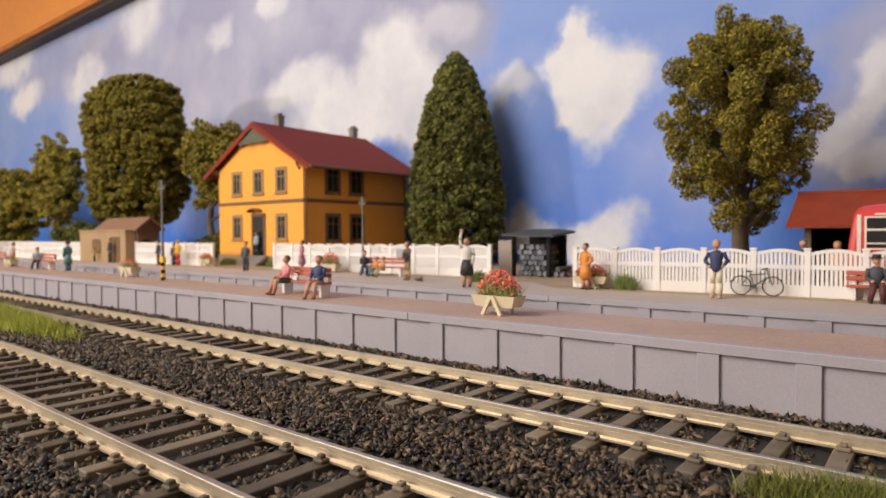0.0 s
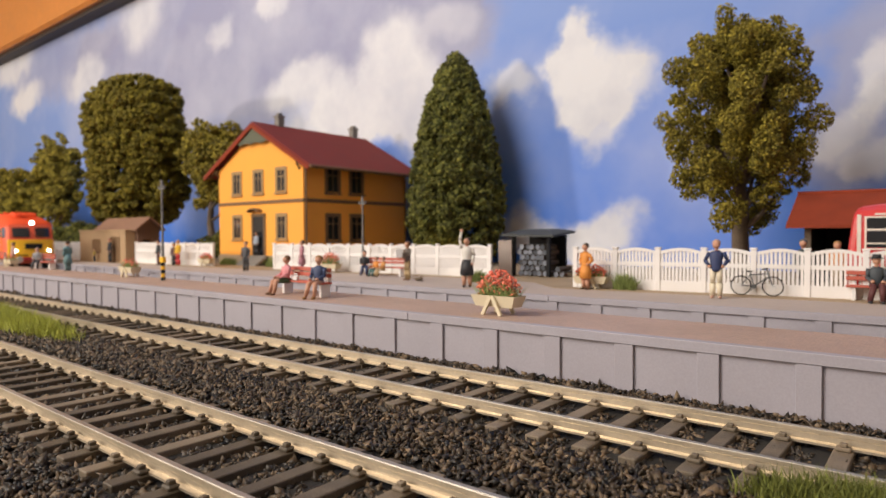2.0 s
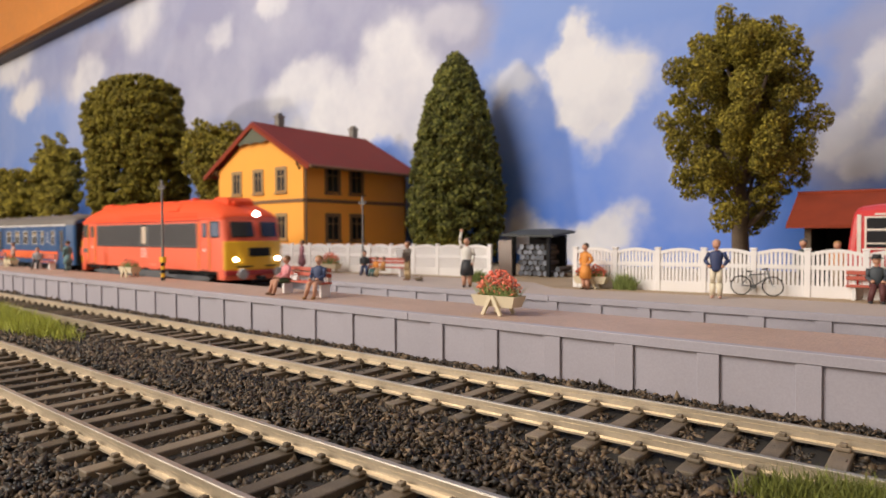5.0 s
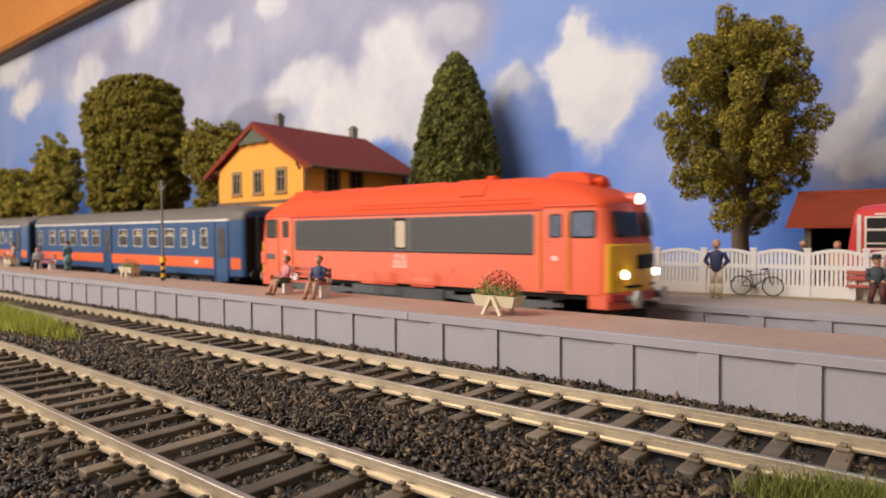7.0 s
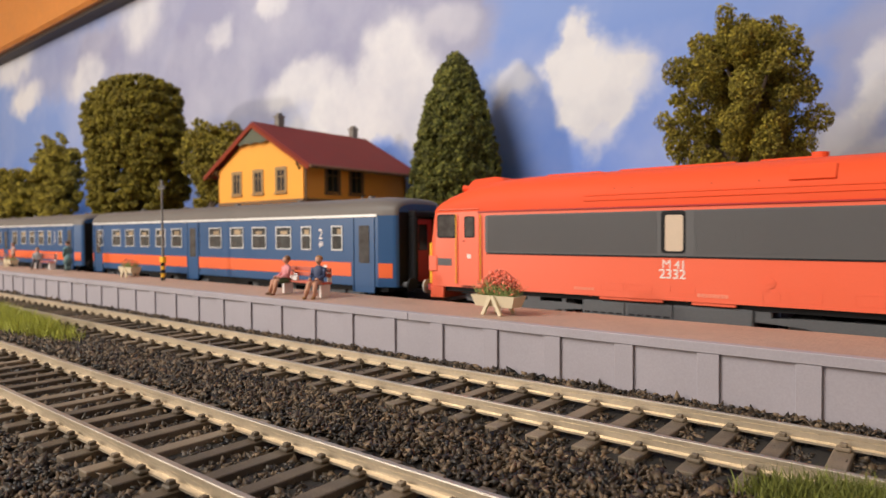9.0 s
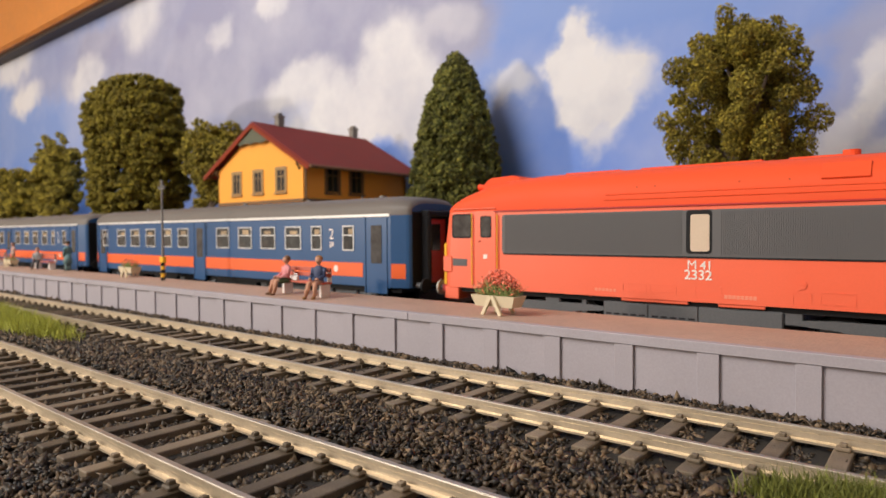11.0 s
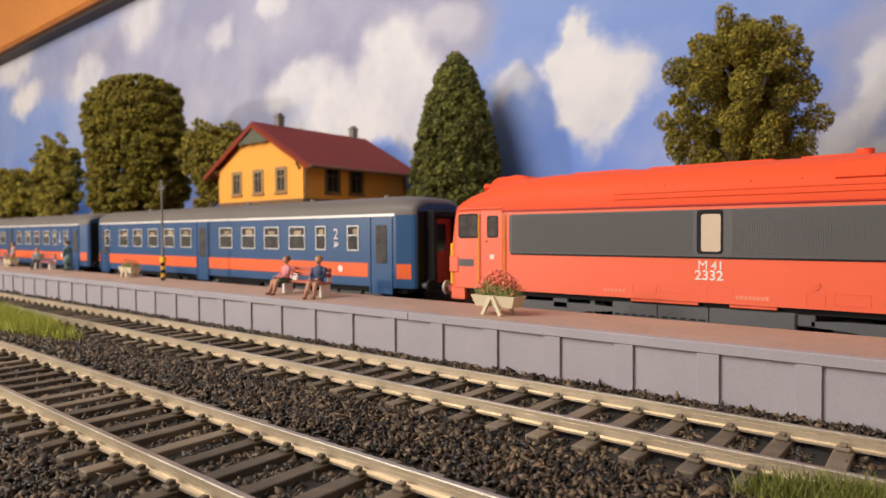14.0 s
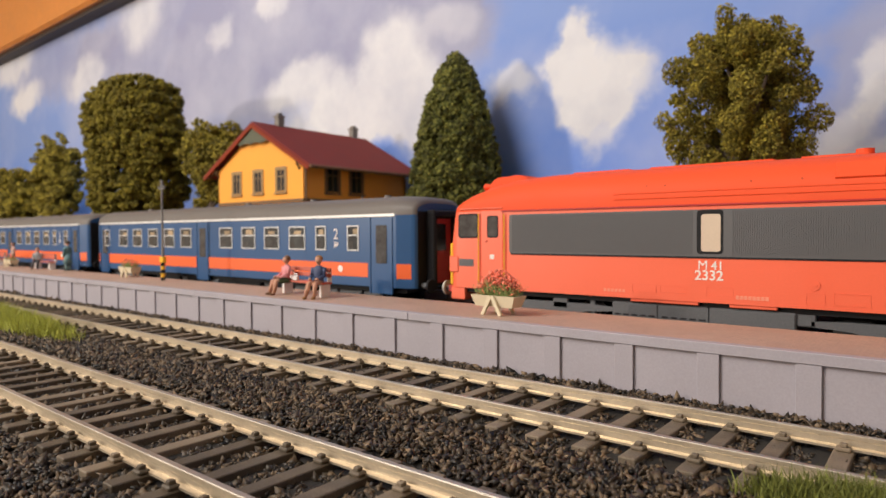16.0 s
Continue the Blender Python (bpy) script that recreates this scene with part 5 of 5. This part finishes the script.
figure(-538, 148.2, Z1, 40, "sit", (0.45, 0.22, 0.12), (0.25, 0.10, 0.05), "painted figurine in brown on a platform bench", h=18.5)
figure(-503, 149.6, Z1, 0, "stand", (0.5, 0.3, 0.25), DARK, "painted figurine in a rosy top", h=17)
figure(-184.0, 138.2, Z1, -8, "sit", PINK, GREENC, "painted figurine in a pink blouse and green skirt on a bench", (0.16, 0.08, 0.035), 18.2, bare=True, skirt=True)
figure(-165.0, 137.0, Z1, 24, "sit", (0.05, 0.07, 0.15), (0.10, 0.05, 0.03), "painted figurine in a blue jersey on a bench", (0.30, 0.15, 0.05), 18.8, bare=True)


# ---- benches ----
def bench(x, y, z, rz, length):
    t = thing("bench", x, y, z, rz, "red slatted bench on pale concrete feet", "bench", "platform benches")
    for s in (-1, 1):
        bm = bmesh.new()
        bx(bm, s * length * 0.42 - 0.65, s * length * 0.42 + 0.65, -1.6, 2.2, 0, 4.4, 0.2)
        bx(bm, s * length * 0.42 - 0.7, s * length * 0.42 + 0.7, 1.6, 2.8, 4.2, 9.4, 0.2)
        part("foot", bm, WHITE, t, "pale concrete foot")
    for k in range(3):
        bm = bmesh.new()
        bx(bm, -length / 2, length / 2, -2.4 + 1.5 * k, -1.2 + 1.5 * k, 4.4, 5.1, 0.12)
        part("seat_slat", bm, BENCHRED, t)
    for k in range(2):
        bm = bmesh.new()
        bx(bm, -length / 2, length / 2, 0.9, 1.6, 6.6 + 1.8 * k, 7.9 + 1.8 * k, 0.12)
        part("back_slat", bm, BENCHRED, t)
    return t


B0 = bench(-176.0, 139.8, Z1, -6, 28)
for x, y, z, rz in ((-447, 149.8, Z1, 0), (-541, 150, Z1, 0), (-239, 243.5, Z2, 4), (-14, 247, Z2, 5)):
    copy_thing(B0, at(x, y, z, rz))
bm = bmesh.new()
bx(bm, -1.0, 1.0, -0.7, 0.7, 0, 1.7, 0.2)
rod(bm, (-0.6, 0, 1.7), (-0.6, 0, 2.3), 0.16)
rod(bm, (0.6, 0, 1.7), (0.6, 0, 2.3), 0.16)
rod(bm, (-0.6, 0, 2.3), (0.6, 0, 2.3), 0.16)
o = part("handbag", bm, WHITE)
o.matrix_basis = at(-178.6, 138.0, Z1 + 5.1, 20)
tagged(o, "small white handbag on the bench", "bag")
bm = bmesh.new()
bx(bm, -2.4, 2.4, -0.12, 0.12, 0, 4.2, 0.05)
o = part("newspaper", bm, mat("grey_newsprint", (0.38, 0.36, 0.36), 0.8))
o.matrix_basis = at(-208.4, 222.8, Z2 + 11.0, -10)
tagged(o, "grey newspaper held open by a figurine", "newspaper")
bm = bmesh.new()
ball(bm, (0, 0, 1.1), (2.6, 1.1, 1.0))
ball(bm, (-2.8, -0.3, 1.7), (0.95, 0.8, 0.85))
rod(bm, (2.3, 0, 1.0), (4.2, 0.5, 1.5), 0.3)
for a in (-1.4, 1.2):
    rod(bm, (a, -0.8, 0.4), (a - 1.2, -1.4, 0.3), 0.35)
ball(bm, (-3.7, -0.35, 1.5), (0.5, 0.4, 0.4), 1)
o = part("dog", bm, BARK)
o.matrix_basis = at(-198.5, 225, Z2, 160)
tagged(o, "brown model dog lying on the paving", "dog")


# ---- planters with flowers ----
def flowers(parent, w, d, z, count, mat_, seed_h, name, size):
    p = np.stack([RNG.uniform(-w, w, count), RNG.uniform(-d, d, count), np.zeros(count)], 1)
    dome = 1 - 0.55 * (p[:, 0] / w) ** 2
    p[:, 2] = z + RNG.uniform(0.15, 1.0, count) * seed_h * dome
    p[:, 0] *= 1 + 0.22 * (p[:, 2] - z) / seed_h
    v, f = lumps(p, RNG.uniform(size * 0.6, size * 1.3, count), OCT_V, OCT_F, 0.2)
    return soup(name, v, f, mat_, parent)


def stems(parent, w, d, z, hgt, count):
    x, y = RNG.uniform(-w, w, count), RNG.uniform(-d, d, count)
    hh = RNG.uniform(0.5, 1.0, count) * hgt * (1 - 0.4 * (x / w) ** 2)
    lx, ly = RNG.normal(0, 0.22, count) * hgt + 0.25 * x, RNG.normal(0, 0.2, count) * hgt
    a = RNG.uniform(0, math.pi, count)
    dx, dy = 0.13 * np.cos(a), 0.13 * np.sin(a)
    base = np.full(count, z)
    V = np.stack([np.stack([x - dx, y - dy, base], 1), np.stack([x + dx, y + dy, base], 1), np.stack([x + lx, y + ly, z + hh], 1), np.stack([x + dy, y - dx, base], 1)], 1).reshape(-1, 3)
    k = np.arange(count)[:, None] * 4
    F = np.concatenate([k + np.array([[0, 1, 2]]), k + np.array([[1, 3, 2]]), k + np.array([[3, 0, 2]])])
    return V, F


def planter(x, y, z, rz, label, n=300, hgt=8.6):
    t = thing("planter", x, y, z, rz, label, "planter", "flower planters")
    bm = bmesh.new()
    L0, L1 = 7.2, 8.6
    loft(bm, [[(-L0, -2.6, 2.6), (L0, -2.6, 2.6), (L0, 2.6, 2.6), (-L0, 2.6, 2.6)], [(-L1, -3.4, 6.2), (L1, -3.4, 6.2), (L1, 3.4, 6.2), (-L1, 3.4, 6.2)],
              [(-L1 + 0.6, -2.8, 6.2), (L1 - 0.6, -2.8, 6.2), (L1 - 0.6, 2.8, 6.2), (-L1 + 0.6, 2.8, 6.2)], [(-L0, -2.2, 5.2), (L0, -2.2, 5.2), (L0, 2.2, 5.2), (-L0, 2.2, 5.2)]])
    part("trough", bm, PLANTERMAT, t)
    for s in (-1, 1):
        for k in (-1, 1):
            bm = bmesh.new()
            m = Matrix.Translation((k * 1.9, s * 3.5, 3.0)) @ Matrix.Rotation(radians(k * -28), 4, "Y")
            bx(bm, -0.7, 0.7, -0.5, 0.5, -3.5, 3.4, 0.12, m=m)
            for v in bm.verts:
                v.co.z = max(0.0, v.co.z)
            part("leg", bm, PLANTERMAT, t)
    V, F = stems(t, 6.8, 2.0, 5.2, hgt * 0.95, 420)
    soup("foliage", V, F, LEAFGREEN, t)
    flowers(t, 6.8, 2.3, 5.6, n, PETAL, hgt, "blossoms", 0.54)
    t.scale = (0.82, 0.82, 0.82)
    return t


planter(-92.6, 136.6, Z1, -3, "cream trough planter with coral red flowers")
planter(-325, 147.5, Z1, 0, "cream trough planter with red and green plants", 90, 6)
planter(-494, 145.5, Z1, 0, "cream trough planter near the platform's far end", 60, 5)
planter(-114.5, 236.2, Z2, 5, "cream trough planter of red flowers by the fence", 260, 6.5)
planter(-286, 246, Z2, 5, "pale trough planter of red flowers by the fence", 240, 9)
planter(-418, 244, Z2, 5, "pale trough planter of red flowers by the house", 200, 6)


# ---- grass and bushes ----
def grass(name, x0, x1, y0, y1, z, hgt, count, label, mat_=None, round_=True):
    x, y = RNG.uniform(x0, x1, count), RNG.uniform(y0, y1, count)
    u, w = (2 * x - x0 - x1) / (x1 - x0), (2 * y - y0 - y1) / (y1 - y0)
    if round_:
        k = (u * u + w * w) < RNG.uniform(0.55, 1.0, count)
        x, y, u, w = x[k], y[k], u[k], w[k]
    n = len(x)
    hh = RNG.uniform(0.45, 1.0, n) * hgt * (1 - 0.45 * (u * u + w * w))
    lx, ly = RNG.normal(0, 0.3, n) * hh, RNG.normal(0, 0.3, n) * hh
    a = RNG.uniform(0, math.pi, n)
    dx, dy = 0.12 * np.cos(a), 0.12 * np.sin(a)
    b = np.full(n, float(z))
    V = np.stack([np.stack([x - dx, y - dy, b], 1), np.stack([x + dx, y + dy, b], 1), np.stack([x + lx * 0.4 + dx * 0.7, y + ly * 0.4 + dy * 0.7, b + hh * 0.6], 1),
                  np.stack([x + lx * 0.4 - dx * 0.7, y + ly * 0.4 - dy * 0.7, b + hh * 0.6], 1), np.stack([x + lx, y + ly, b + hh], 1)], 1).reshape(-1, 3)
    k = np.arange(n)[:, None] * 5
    F = np.concatenate([k + np.array([[0, 1, 2]]), k + np.array([[0, 2, 3]]), k + np.array([[3, 2, 4]])])
    return tagged(soup(name, V, F, mat_ or GRASS), label, "grass", kind="stuff")


grass("grass_tuft", -450, -206, 68, 90, -3.2, 9.0, 20000, "fresh yellow green grass fibres between the tracks", GRASS2)
grass("grass_tuft", -22.5, 26, 79, 92.0, -3.2, 6.4, 11000, "green grass fibres beside the ballast")
grass("grass_tuft", -106, -96, 235.5, 239.5, Z2, 8, 1500, "olive grass tuft at the fence", LEAFGREEN)
grass("grass_tuft", -176, -166, 234, 238, Z2, 7, 1500, "olive grass tuft beside the paling", LEAFGREEN)
grass("grass_tuft", -378, -352, 262, 270, Z2, 9, 1500, "olive grass beside the house steps", LEAFGREEN)
grass("grass_tuft", -436, -412, 262, 270, Z2, 7, 1200, "olive grass before the house plinth", LEAFGREEN)
grass("grass_tuft", -300, -255, 330, 350, Z2, 30, 3000, "yellowish undergrowth below the conical tree", OLIVE2)


# ---- lamp posts ----
def lamp_post(x, y, z, h, striped, label):
    t = thing("street_lamp", x, y, z, 0, label, "street lamp", "platform lamps")
    bm = bmesh.new()
    rod(bm, (0, 0, 0), (0, 0, h * 0.35), 0.75, 0.62, n=12)
    rod(bm, (0, 0, h * 0.35), (0, 0, h - 3), 0.55, 0.42, n=12)
    part("post", bm, STEEL, t)
    if striped:
        for k in range(5):
            bm = bmesh.new()
            rod(bm, (0, 0, k * 1.7), (0, 0, k * 1.7 + 1.7), 0.95, n=12)
            part("band", bm, YELLOW if k % 2 else BLACK, t, "yellow warning band" if k % 2 else "black warning band")
        bm = bmesh.new()
        bx(bm, -1.6, 1.6, -0.9, 0.9, 8.4, 11.0, 0.2)
        part("switch_box", bm, YELLOW, t)
    bm = bmesh.new()
    bx(bm, -2.6, 2.6, -0.3, 0.3, h - 4.4, h - 3.8, 0.1)
    for s in (-1, 1):
        ball(bm, (s * 2.2, 0, h - 3.4), (0.9, 0.9, 0.7), 1)
    rod(bm, (0, 0, h - 3), (0, 0, h), 0.8, 0.5, n=10)
    part("lamp_head", bm, STEEL, t, "grey lamp head")


lamp_post(-284.6, 144.3, Z1, 46.5, True, "grey platform lamp with yellow and black bands")
lamp_post(-263.4, 251, Z2, 44, False, "slim grey platform lamp by the fence")


# ---- bicycle against the fence ----
def bicycle(x, y, z, rz):
    t = thing("bicycle", x, y, z, rz, "dark grey bicycle leaning at the fence", "bicycle")
    for s in (-1, 1):
        bm = bmesh.new()
        ring = []
        for k in range(24):
            a = 2 * math.pi * k / 24
            ring.append([((3.6 + 0.22 * math.cos(b)) * math.cos(a) + s * 5.6, 0.22 * math.sin(b), 3.85 + (3.6 + 0.22 * math.cos(b)) * math.sin(a)) for b in (0, 1.57, 3.14, 4.71)])
        loft(bm, ring + ring[:1], close=False)
        w = part("wheel", bm, BLACK, t)
        bm = bmesh.new()
        for k in range(8):
            a = math.pi * k / 8
            rod(bm, (s * 5.6 - 3.5 * math.cos(a), 0, 3.85 - 3.5 * math.sin(a)), (s * 5.6 + 3.5 * math.cos(a), 0, 3.85 + 3.5 * math.sin(a)), 0.05, n=4)
        rod(bm, (s * 5.6, -0.5, 3.85), (s * 5.6, 0.5, 3.85), 0.4)
        part("spokes", bm, SILVER, w)
    bm = bmesh.new()
    for a, b in (((-5.6, 3.85), (-1.0, 3.6)), ((-5.6, 3.85), (-2.2, 8.2)), ((-1.0, 3.6), (-2.4, 9.0)), ((-1.0, 3.6), (3.9, 7.4)), ((-2.2, 8.0), (3.7, 8.6)), ((5.6, 3.85), (3.4, 10.4))):
        rod(bm, (a[0], 0, a[1]), (b[0], 0, b[1]), 0.22, n=6)
    part("frame", bm, FRAMEGREY, t)
    bm = bmesh.new()
    ball(bm, (-2.5, 0, 9.3), (1.2, 0.6, 0.35))
    part("saddle", bm, BLACK, t)
    bm = bmesh.new()
    rod(bm, (3.4, -2.0, 10.6), (3.4, 2.0, 10.6), 0.18, n=6)
    rod(bm, (3.4, -2.0, 10.6), (2.2, -2.2, 10.3), 0.25, n=6)
    rod(bm, (3.4, 2.0, 10.6), (2.2, 2.2, 10.3), 0.25, n=6)
    part("handlebar", bm, BLACK, t)
    bm = bmesh.new()
    rod(bm, (-1.0, -0.6, 3.6), (-1.0, 0.6, 3.6), 0.9, n=12)
    bx(bm, -2.2, -1.4, -1.4, -0.5, 2.2, 2.5)
    part("crank", bm, FRAMEGREY, t)
    t.scale = (0.92, 0.92, 0.92)


bicycle(-54.6, 243.6, Z2, 3)


# ---- wood shelter with stacked logs ----
def wood_shelter(x, y, z):
    t = thing("log_shelter", x, y, z, 4, "dark roofed shelter with stacked round logs", "shelter")
    bm = bmesh.new()
    loft(bm, [[(-17, -13, 21.2), (13, -13, 20.6), (13, 15, 22.8), (-17, 15, 22.8)], [(-17, -13, 22.2), (13, -13, 21.6), (13, 15, 23.8), (-17, 15, 23.8)], [(-10, -4, 24.6), (7, -4, 24.2), (7, 8, 25), (-10, 8, 25)]])
    part("roof", bm, mat("dark_slate_roof", (0.05, 0.055, 0.055), 0.6, vary=0.2), t)
    for px, py in ((-11.5, -9), (8.6, -9), (-11.5, 11), (8.6, 11)):
        bm = bmesh.new()
        bx(bm, px - 0.9, px + 0.9, py - 0.9, py + 0.9, 0, 21.6, 0.1)
        part("post", bm, BLACK, t)
    bm = bmesh.new()
    bx(bm, -11, 8, 9.5, 10.5, 0, 22)
    part("back_wall", bm, BLACK, t)
    lg = None
    for r in range(8):
        for c in range(6 - (r % 2) if r < 6 else 8 - r):
            p = (-8.7 + c * 2.9 + (1.45 if r % 2 else 0), -7.5 + random.uniform(-0.9, 0.9), 1.7 + r * 2.75)
            if r > 5:
                # two logs and one more lie beside the stack
                p = (11.5 + c * 2.9 + (r - 6) * 1.45, -6.5 + random.uniform(-0.9, 0.9), 1.5 + (r - 6) * 2.6)
            if lg is None:
                bm = bmesh.new()
                rod(bm, (0, 0, 0), (0, 15, 0), 1.4, 1.35, n=10)
                for f in bm.faces:
                    if len(f.verts) > 4:
                        f.material_index = 1
                lg = part("log", bm, [BARK, mat("pale_log_end", (0.18, 0.19, 0.22), 0.8, vary=0.6, spread="object")], t)
                o = lg
            else:
                o = new("log", lg.data)
                o.parent = t
            o.location = [q * MM for q in p]
    for k in range(5):
        bm = bmesh.new()
        bx(bm, -19.5 + k * 1.6, -18.0 + k * 1.6, -11.5, -10.7, 0, 19.0 + random.uniform(-0.5, 0.3), 0.08)
        part("side_board", bm, mat("weathered_board", (0.40, 0.33, 0.29), 0.8) if k == 0 else bpy.data.materials["weathered_board"], t)
    bm = bmesh.new()
    for k in range(7):
        rod(bm, (16 + k * 1.3, -2, 1.2), (17 + k * 1.3, 6, 1.2 + (k % 3)), 1.15, n=8)
    part("loose_logs", bm, BARK, t, "loose logs heaped beside the shelter")


wood_shelter(-171, 293, Z2 - 0.1)


# ---- shed at the far end ----
def shed():
    x0, x1 = -640.0, -547.0
    t = thing("shed", -560, 236, Z2, 0, "brown roofed wooden shed with a tan front", "shed")
    ox, oy, oz = 593, -250, -Z2

    def P(name, bm, m, label=""):
        bmesh.ops.translate(bm, vec=(ox, oy, oz), verts=bm.verts)
        return part(name, bm, m, t, label)
    bm = bmesh.new()
    sweep(bm, [(254, Z2), (272, Z2), (272, 36), (263, 43.5), (254, 36)], x0 + 20, x1)
    P("wall", bm, mat("brown_plank_wall", (0.17, 0.095, 0.06), 0.8, vary=0.25))
    for a, b in ((251, 263), (275, 263)):
        bm = bmesh.new()
        za = 33.6
        sweep(bm, [(a, za), (b, 43.6), (b, 45.2), (a, za + 1.8)], x0 + 17, x1 + 4)
        P("roof", bm, BROWNROOF)
    bm = bmesh.new()
    bx(bm, x0, x1 - 4, 246, 254, Z2, 33.5, 0.4)
    bx(bm, x0 - 1, x1 - 3, 245, 255, 33.5, 34.8, 0.2)
    P("porch_front", bm, TANWOOD, "tan boarded front")
    for k in range(22):
        bm = bmesh.new()
        a = x0 + 2 + k * 4
        bx(bm, a, a + 3.7, 245.6, 246.1, Z2, 33.2)
        P("board", bm, TANWOOD)
    # solid dark plates over the boards paint the shade inside two openings
    for a, b, z0, z1 in ((-575, -560, Z2, 29), (-612, -596, 15, 27)):
        bm = bmesh.new()
        bx(bm, a, b, 245.0, 246.2, z0, z1, 0.2)
        P("opening", bm, DARKTRIM, "dark plate painting the shade inside an opening")
    bm = bmesh.new()
    bx(bm, x1 - 0.6, x1 + 0.4, 258, 264, 20, 27)
    P("window", bm, DARKGLASS)


shed()


# ---- barn and parked bus at the right ----
def barn():
    t = thing("barn", -8, 292, Z2 - 0.1, 0, "open dark barn with a rust red roof", "barn")
    bm = bmesh.new()
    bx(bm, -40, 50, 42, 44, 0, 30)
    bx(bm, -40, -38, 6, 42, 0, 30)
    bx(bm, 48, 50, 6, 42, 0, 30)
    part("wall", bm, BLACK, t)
    for k in range(4):
        bm = bmesh.new()
        bx(bm, -40 + k * 29.2, -37.6 + k * 29.2, 1.5, 4, 0, 26.5, 0.2)
        part("post", bm, BARK, t)
    for a, b, za, zb_ in ((-3, 22, 24.2, 38), (47, 22, 24.2, 38)):
        bm = bmesh.new()
        sweep(bm, [(a, za), (b, zb_), (b, zb_ + 1.4), (a, za + 1.3)], -46, 56)
        part("roof", bm, BARNROOF, t)
    bm = bmesh.new()
    rod(bm, (-46, 22, 39.4), (56, 22, 39.4), 0.9, n=8)
    part("ridge", bm, BARNROOF, t)


barn()


def bus():
    t = thing("bus", 22, 274, Z2 - 0.1, 0, "parked red and cream vintage model bus", "bus")
    bm = bmesh.new()
    st = [(-51.5, 11.2, 30, 0), (-50.9, 12.2, 31.2, 0), (-49.5, 12.7, 32.0, 0), (-45, 12.8, 32.6, 0), (-30, 12.8, 33.4, 0), (40, 12.8, 33.4, 0), (50, 12.4, 31, 0)]
    rings = []
    for x, w, rz, _ in st:
        half = [(w, 3.5), (w, 14), (w, 18), (w, 26)] + [(w * math.cos(radians(a)) ** 0.6, 26 + (rz - 26) * math.sin(radians(a))) for a in (20, 40, 60, 75)]
        ring = half + [(0, rz)] + [(-a, b) for a, b in half[::-1]]
        rings.append([(x + max(0, z - 16) * (0.13 if x < -40 else 0), y, z) for y, z in ring])
    loft(bm, rings)
    part("body", bm, BUSRED, t)
    cream = mat("cream_bus_band", (0.74, 0.66, 0.58), 0.45)
    bm = bmesh.new()
    bx(bm, -43.5, 48, -13.0, -12.6, 28.4, 29.0)
    bx(bm, -46, 48, -13.0, -12.6, 14.4, 15.2)
    bx(bm, -48.6, -47.4, -13.0, -12.6, 15, 28.6)
    part("moulding", bm, cream, t, "cream moulding")
    for k in range(6):
        a = -45.8 + k * 15.4
        bm = bmesh.new()
        bx(bm, a, a + 12.6, -12.95, -12.5, 17, 27.4, 0.3)
        w = part("window", bm, DARKGLASS, t)
        bm = bmesh.new()
        for u0, u1, z0, z1 in ((a - 0.6, a, 16.4, 28), (a + 12.6, a + 13.2, 16.4, 28), (a, a + 12.6, 16.4, 17), (a, a + 12.6, 27.4, 28), (a, a + 12.6, 23, 23.7), (a + 6, a + 6.6, 17, 23), (a, a + 12.6, 18.4, 18.9)):
            bx(bm, u0, u1, -13.15, -12.6, z0, z1)
        part("frame", bm, cream, w)
    bm = bmesh.new()
    m = Matrix.Translation((-50.4, 0, 22)) @ Matrix.Rotation(radians(7.5), 4, "Y")
    bx(bm, -0.5, 0.35, -10.4, 10.4, -5, 5.5, 0.3, m=m)
    part("windscreen", bm, DARKGLASS, t)
    for a in (-34, 30):
        for s in (-1, 1):
            bm = bmesh.new()
            rod(bm, (a, s * 10.4, 5.2), (a, s * 13.0, 5.2), 5.2, n=22)
            w = part("wheel", bm, BLACK, t)
            bm = bmesh.new()
            rod(bm, (a, s * 12.9, 5.2), (a, s * 13.2, 5.2), 2.6, n=16)
            part("hub", bm, SILVER, w)
    for s in (-1, 1):
        bm = bmesh.new()
        rod(bm, (-51.4, s * 7, 9), (-52.3, s * 7, 9), 1.7, n=14)
        part("headlight", bm, SILVER, t)


bus()


# ---- what moves: the train runs in, brakes and stands ----
RUN = [(0.0, -822), (0.8, -735), (1.6, -647), (2.0, -603), (2.5, -551.5), (3.0, -502), (3.5, -453.5), (4.0, -404), (4.2, -384), (4.8, -322), (5.5, -246), (6.0, -192), (6.3, -158.5), (6.5, -142.2), (7.0, -106.8), (7.5, -79.9), (8.0, -51.5), (8.5, -25.1),
       (9.0, -9.2), (9.2, -7.0), (9.8, -4.6), (11.5, -2.0), (12.0, -1.3), (12.5, -0.6), (13.0, 0.0), (16.0, 0.0)]


def run_at(t):
    for (t0, a), (t1, b) in zip(RUN, RUN[1:]):
        if t <= t1:
            return a + (b - a) * (t - t0) / (t1 - t0)
    return RUN[-1][1]


def motions():
    for ob, x in ((LOCO, -131.8), (COACH, -412.8), (COACH2, -690.8)):
        walk(ob, [(t, at(x + d, TY, 0)) for t, d in RUN])
        for w in ob.children:
            if w.name.startswith("wheelset"):
                x0, z0 = w.location.x, w.location.z
                rows = [(k / 30, Matrix.Translation((x0, 0, z0)) @ Matrix.Rotation(run_at(k / 30) / 5.4, 4, "Y")) for k in range(0, 391)]
                walk(w, rows + [(16.0, rows[-1][1])])


motions()
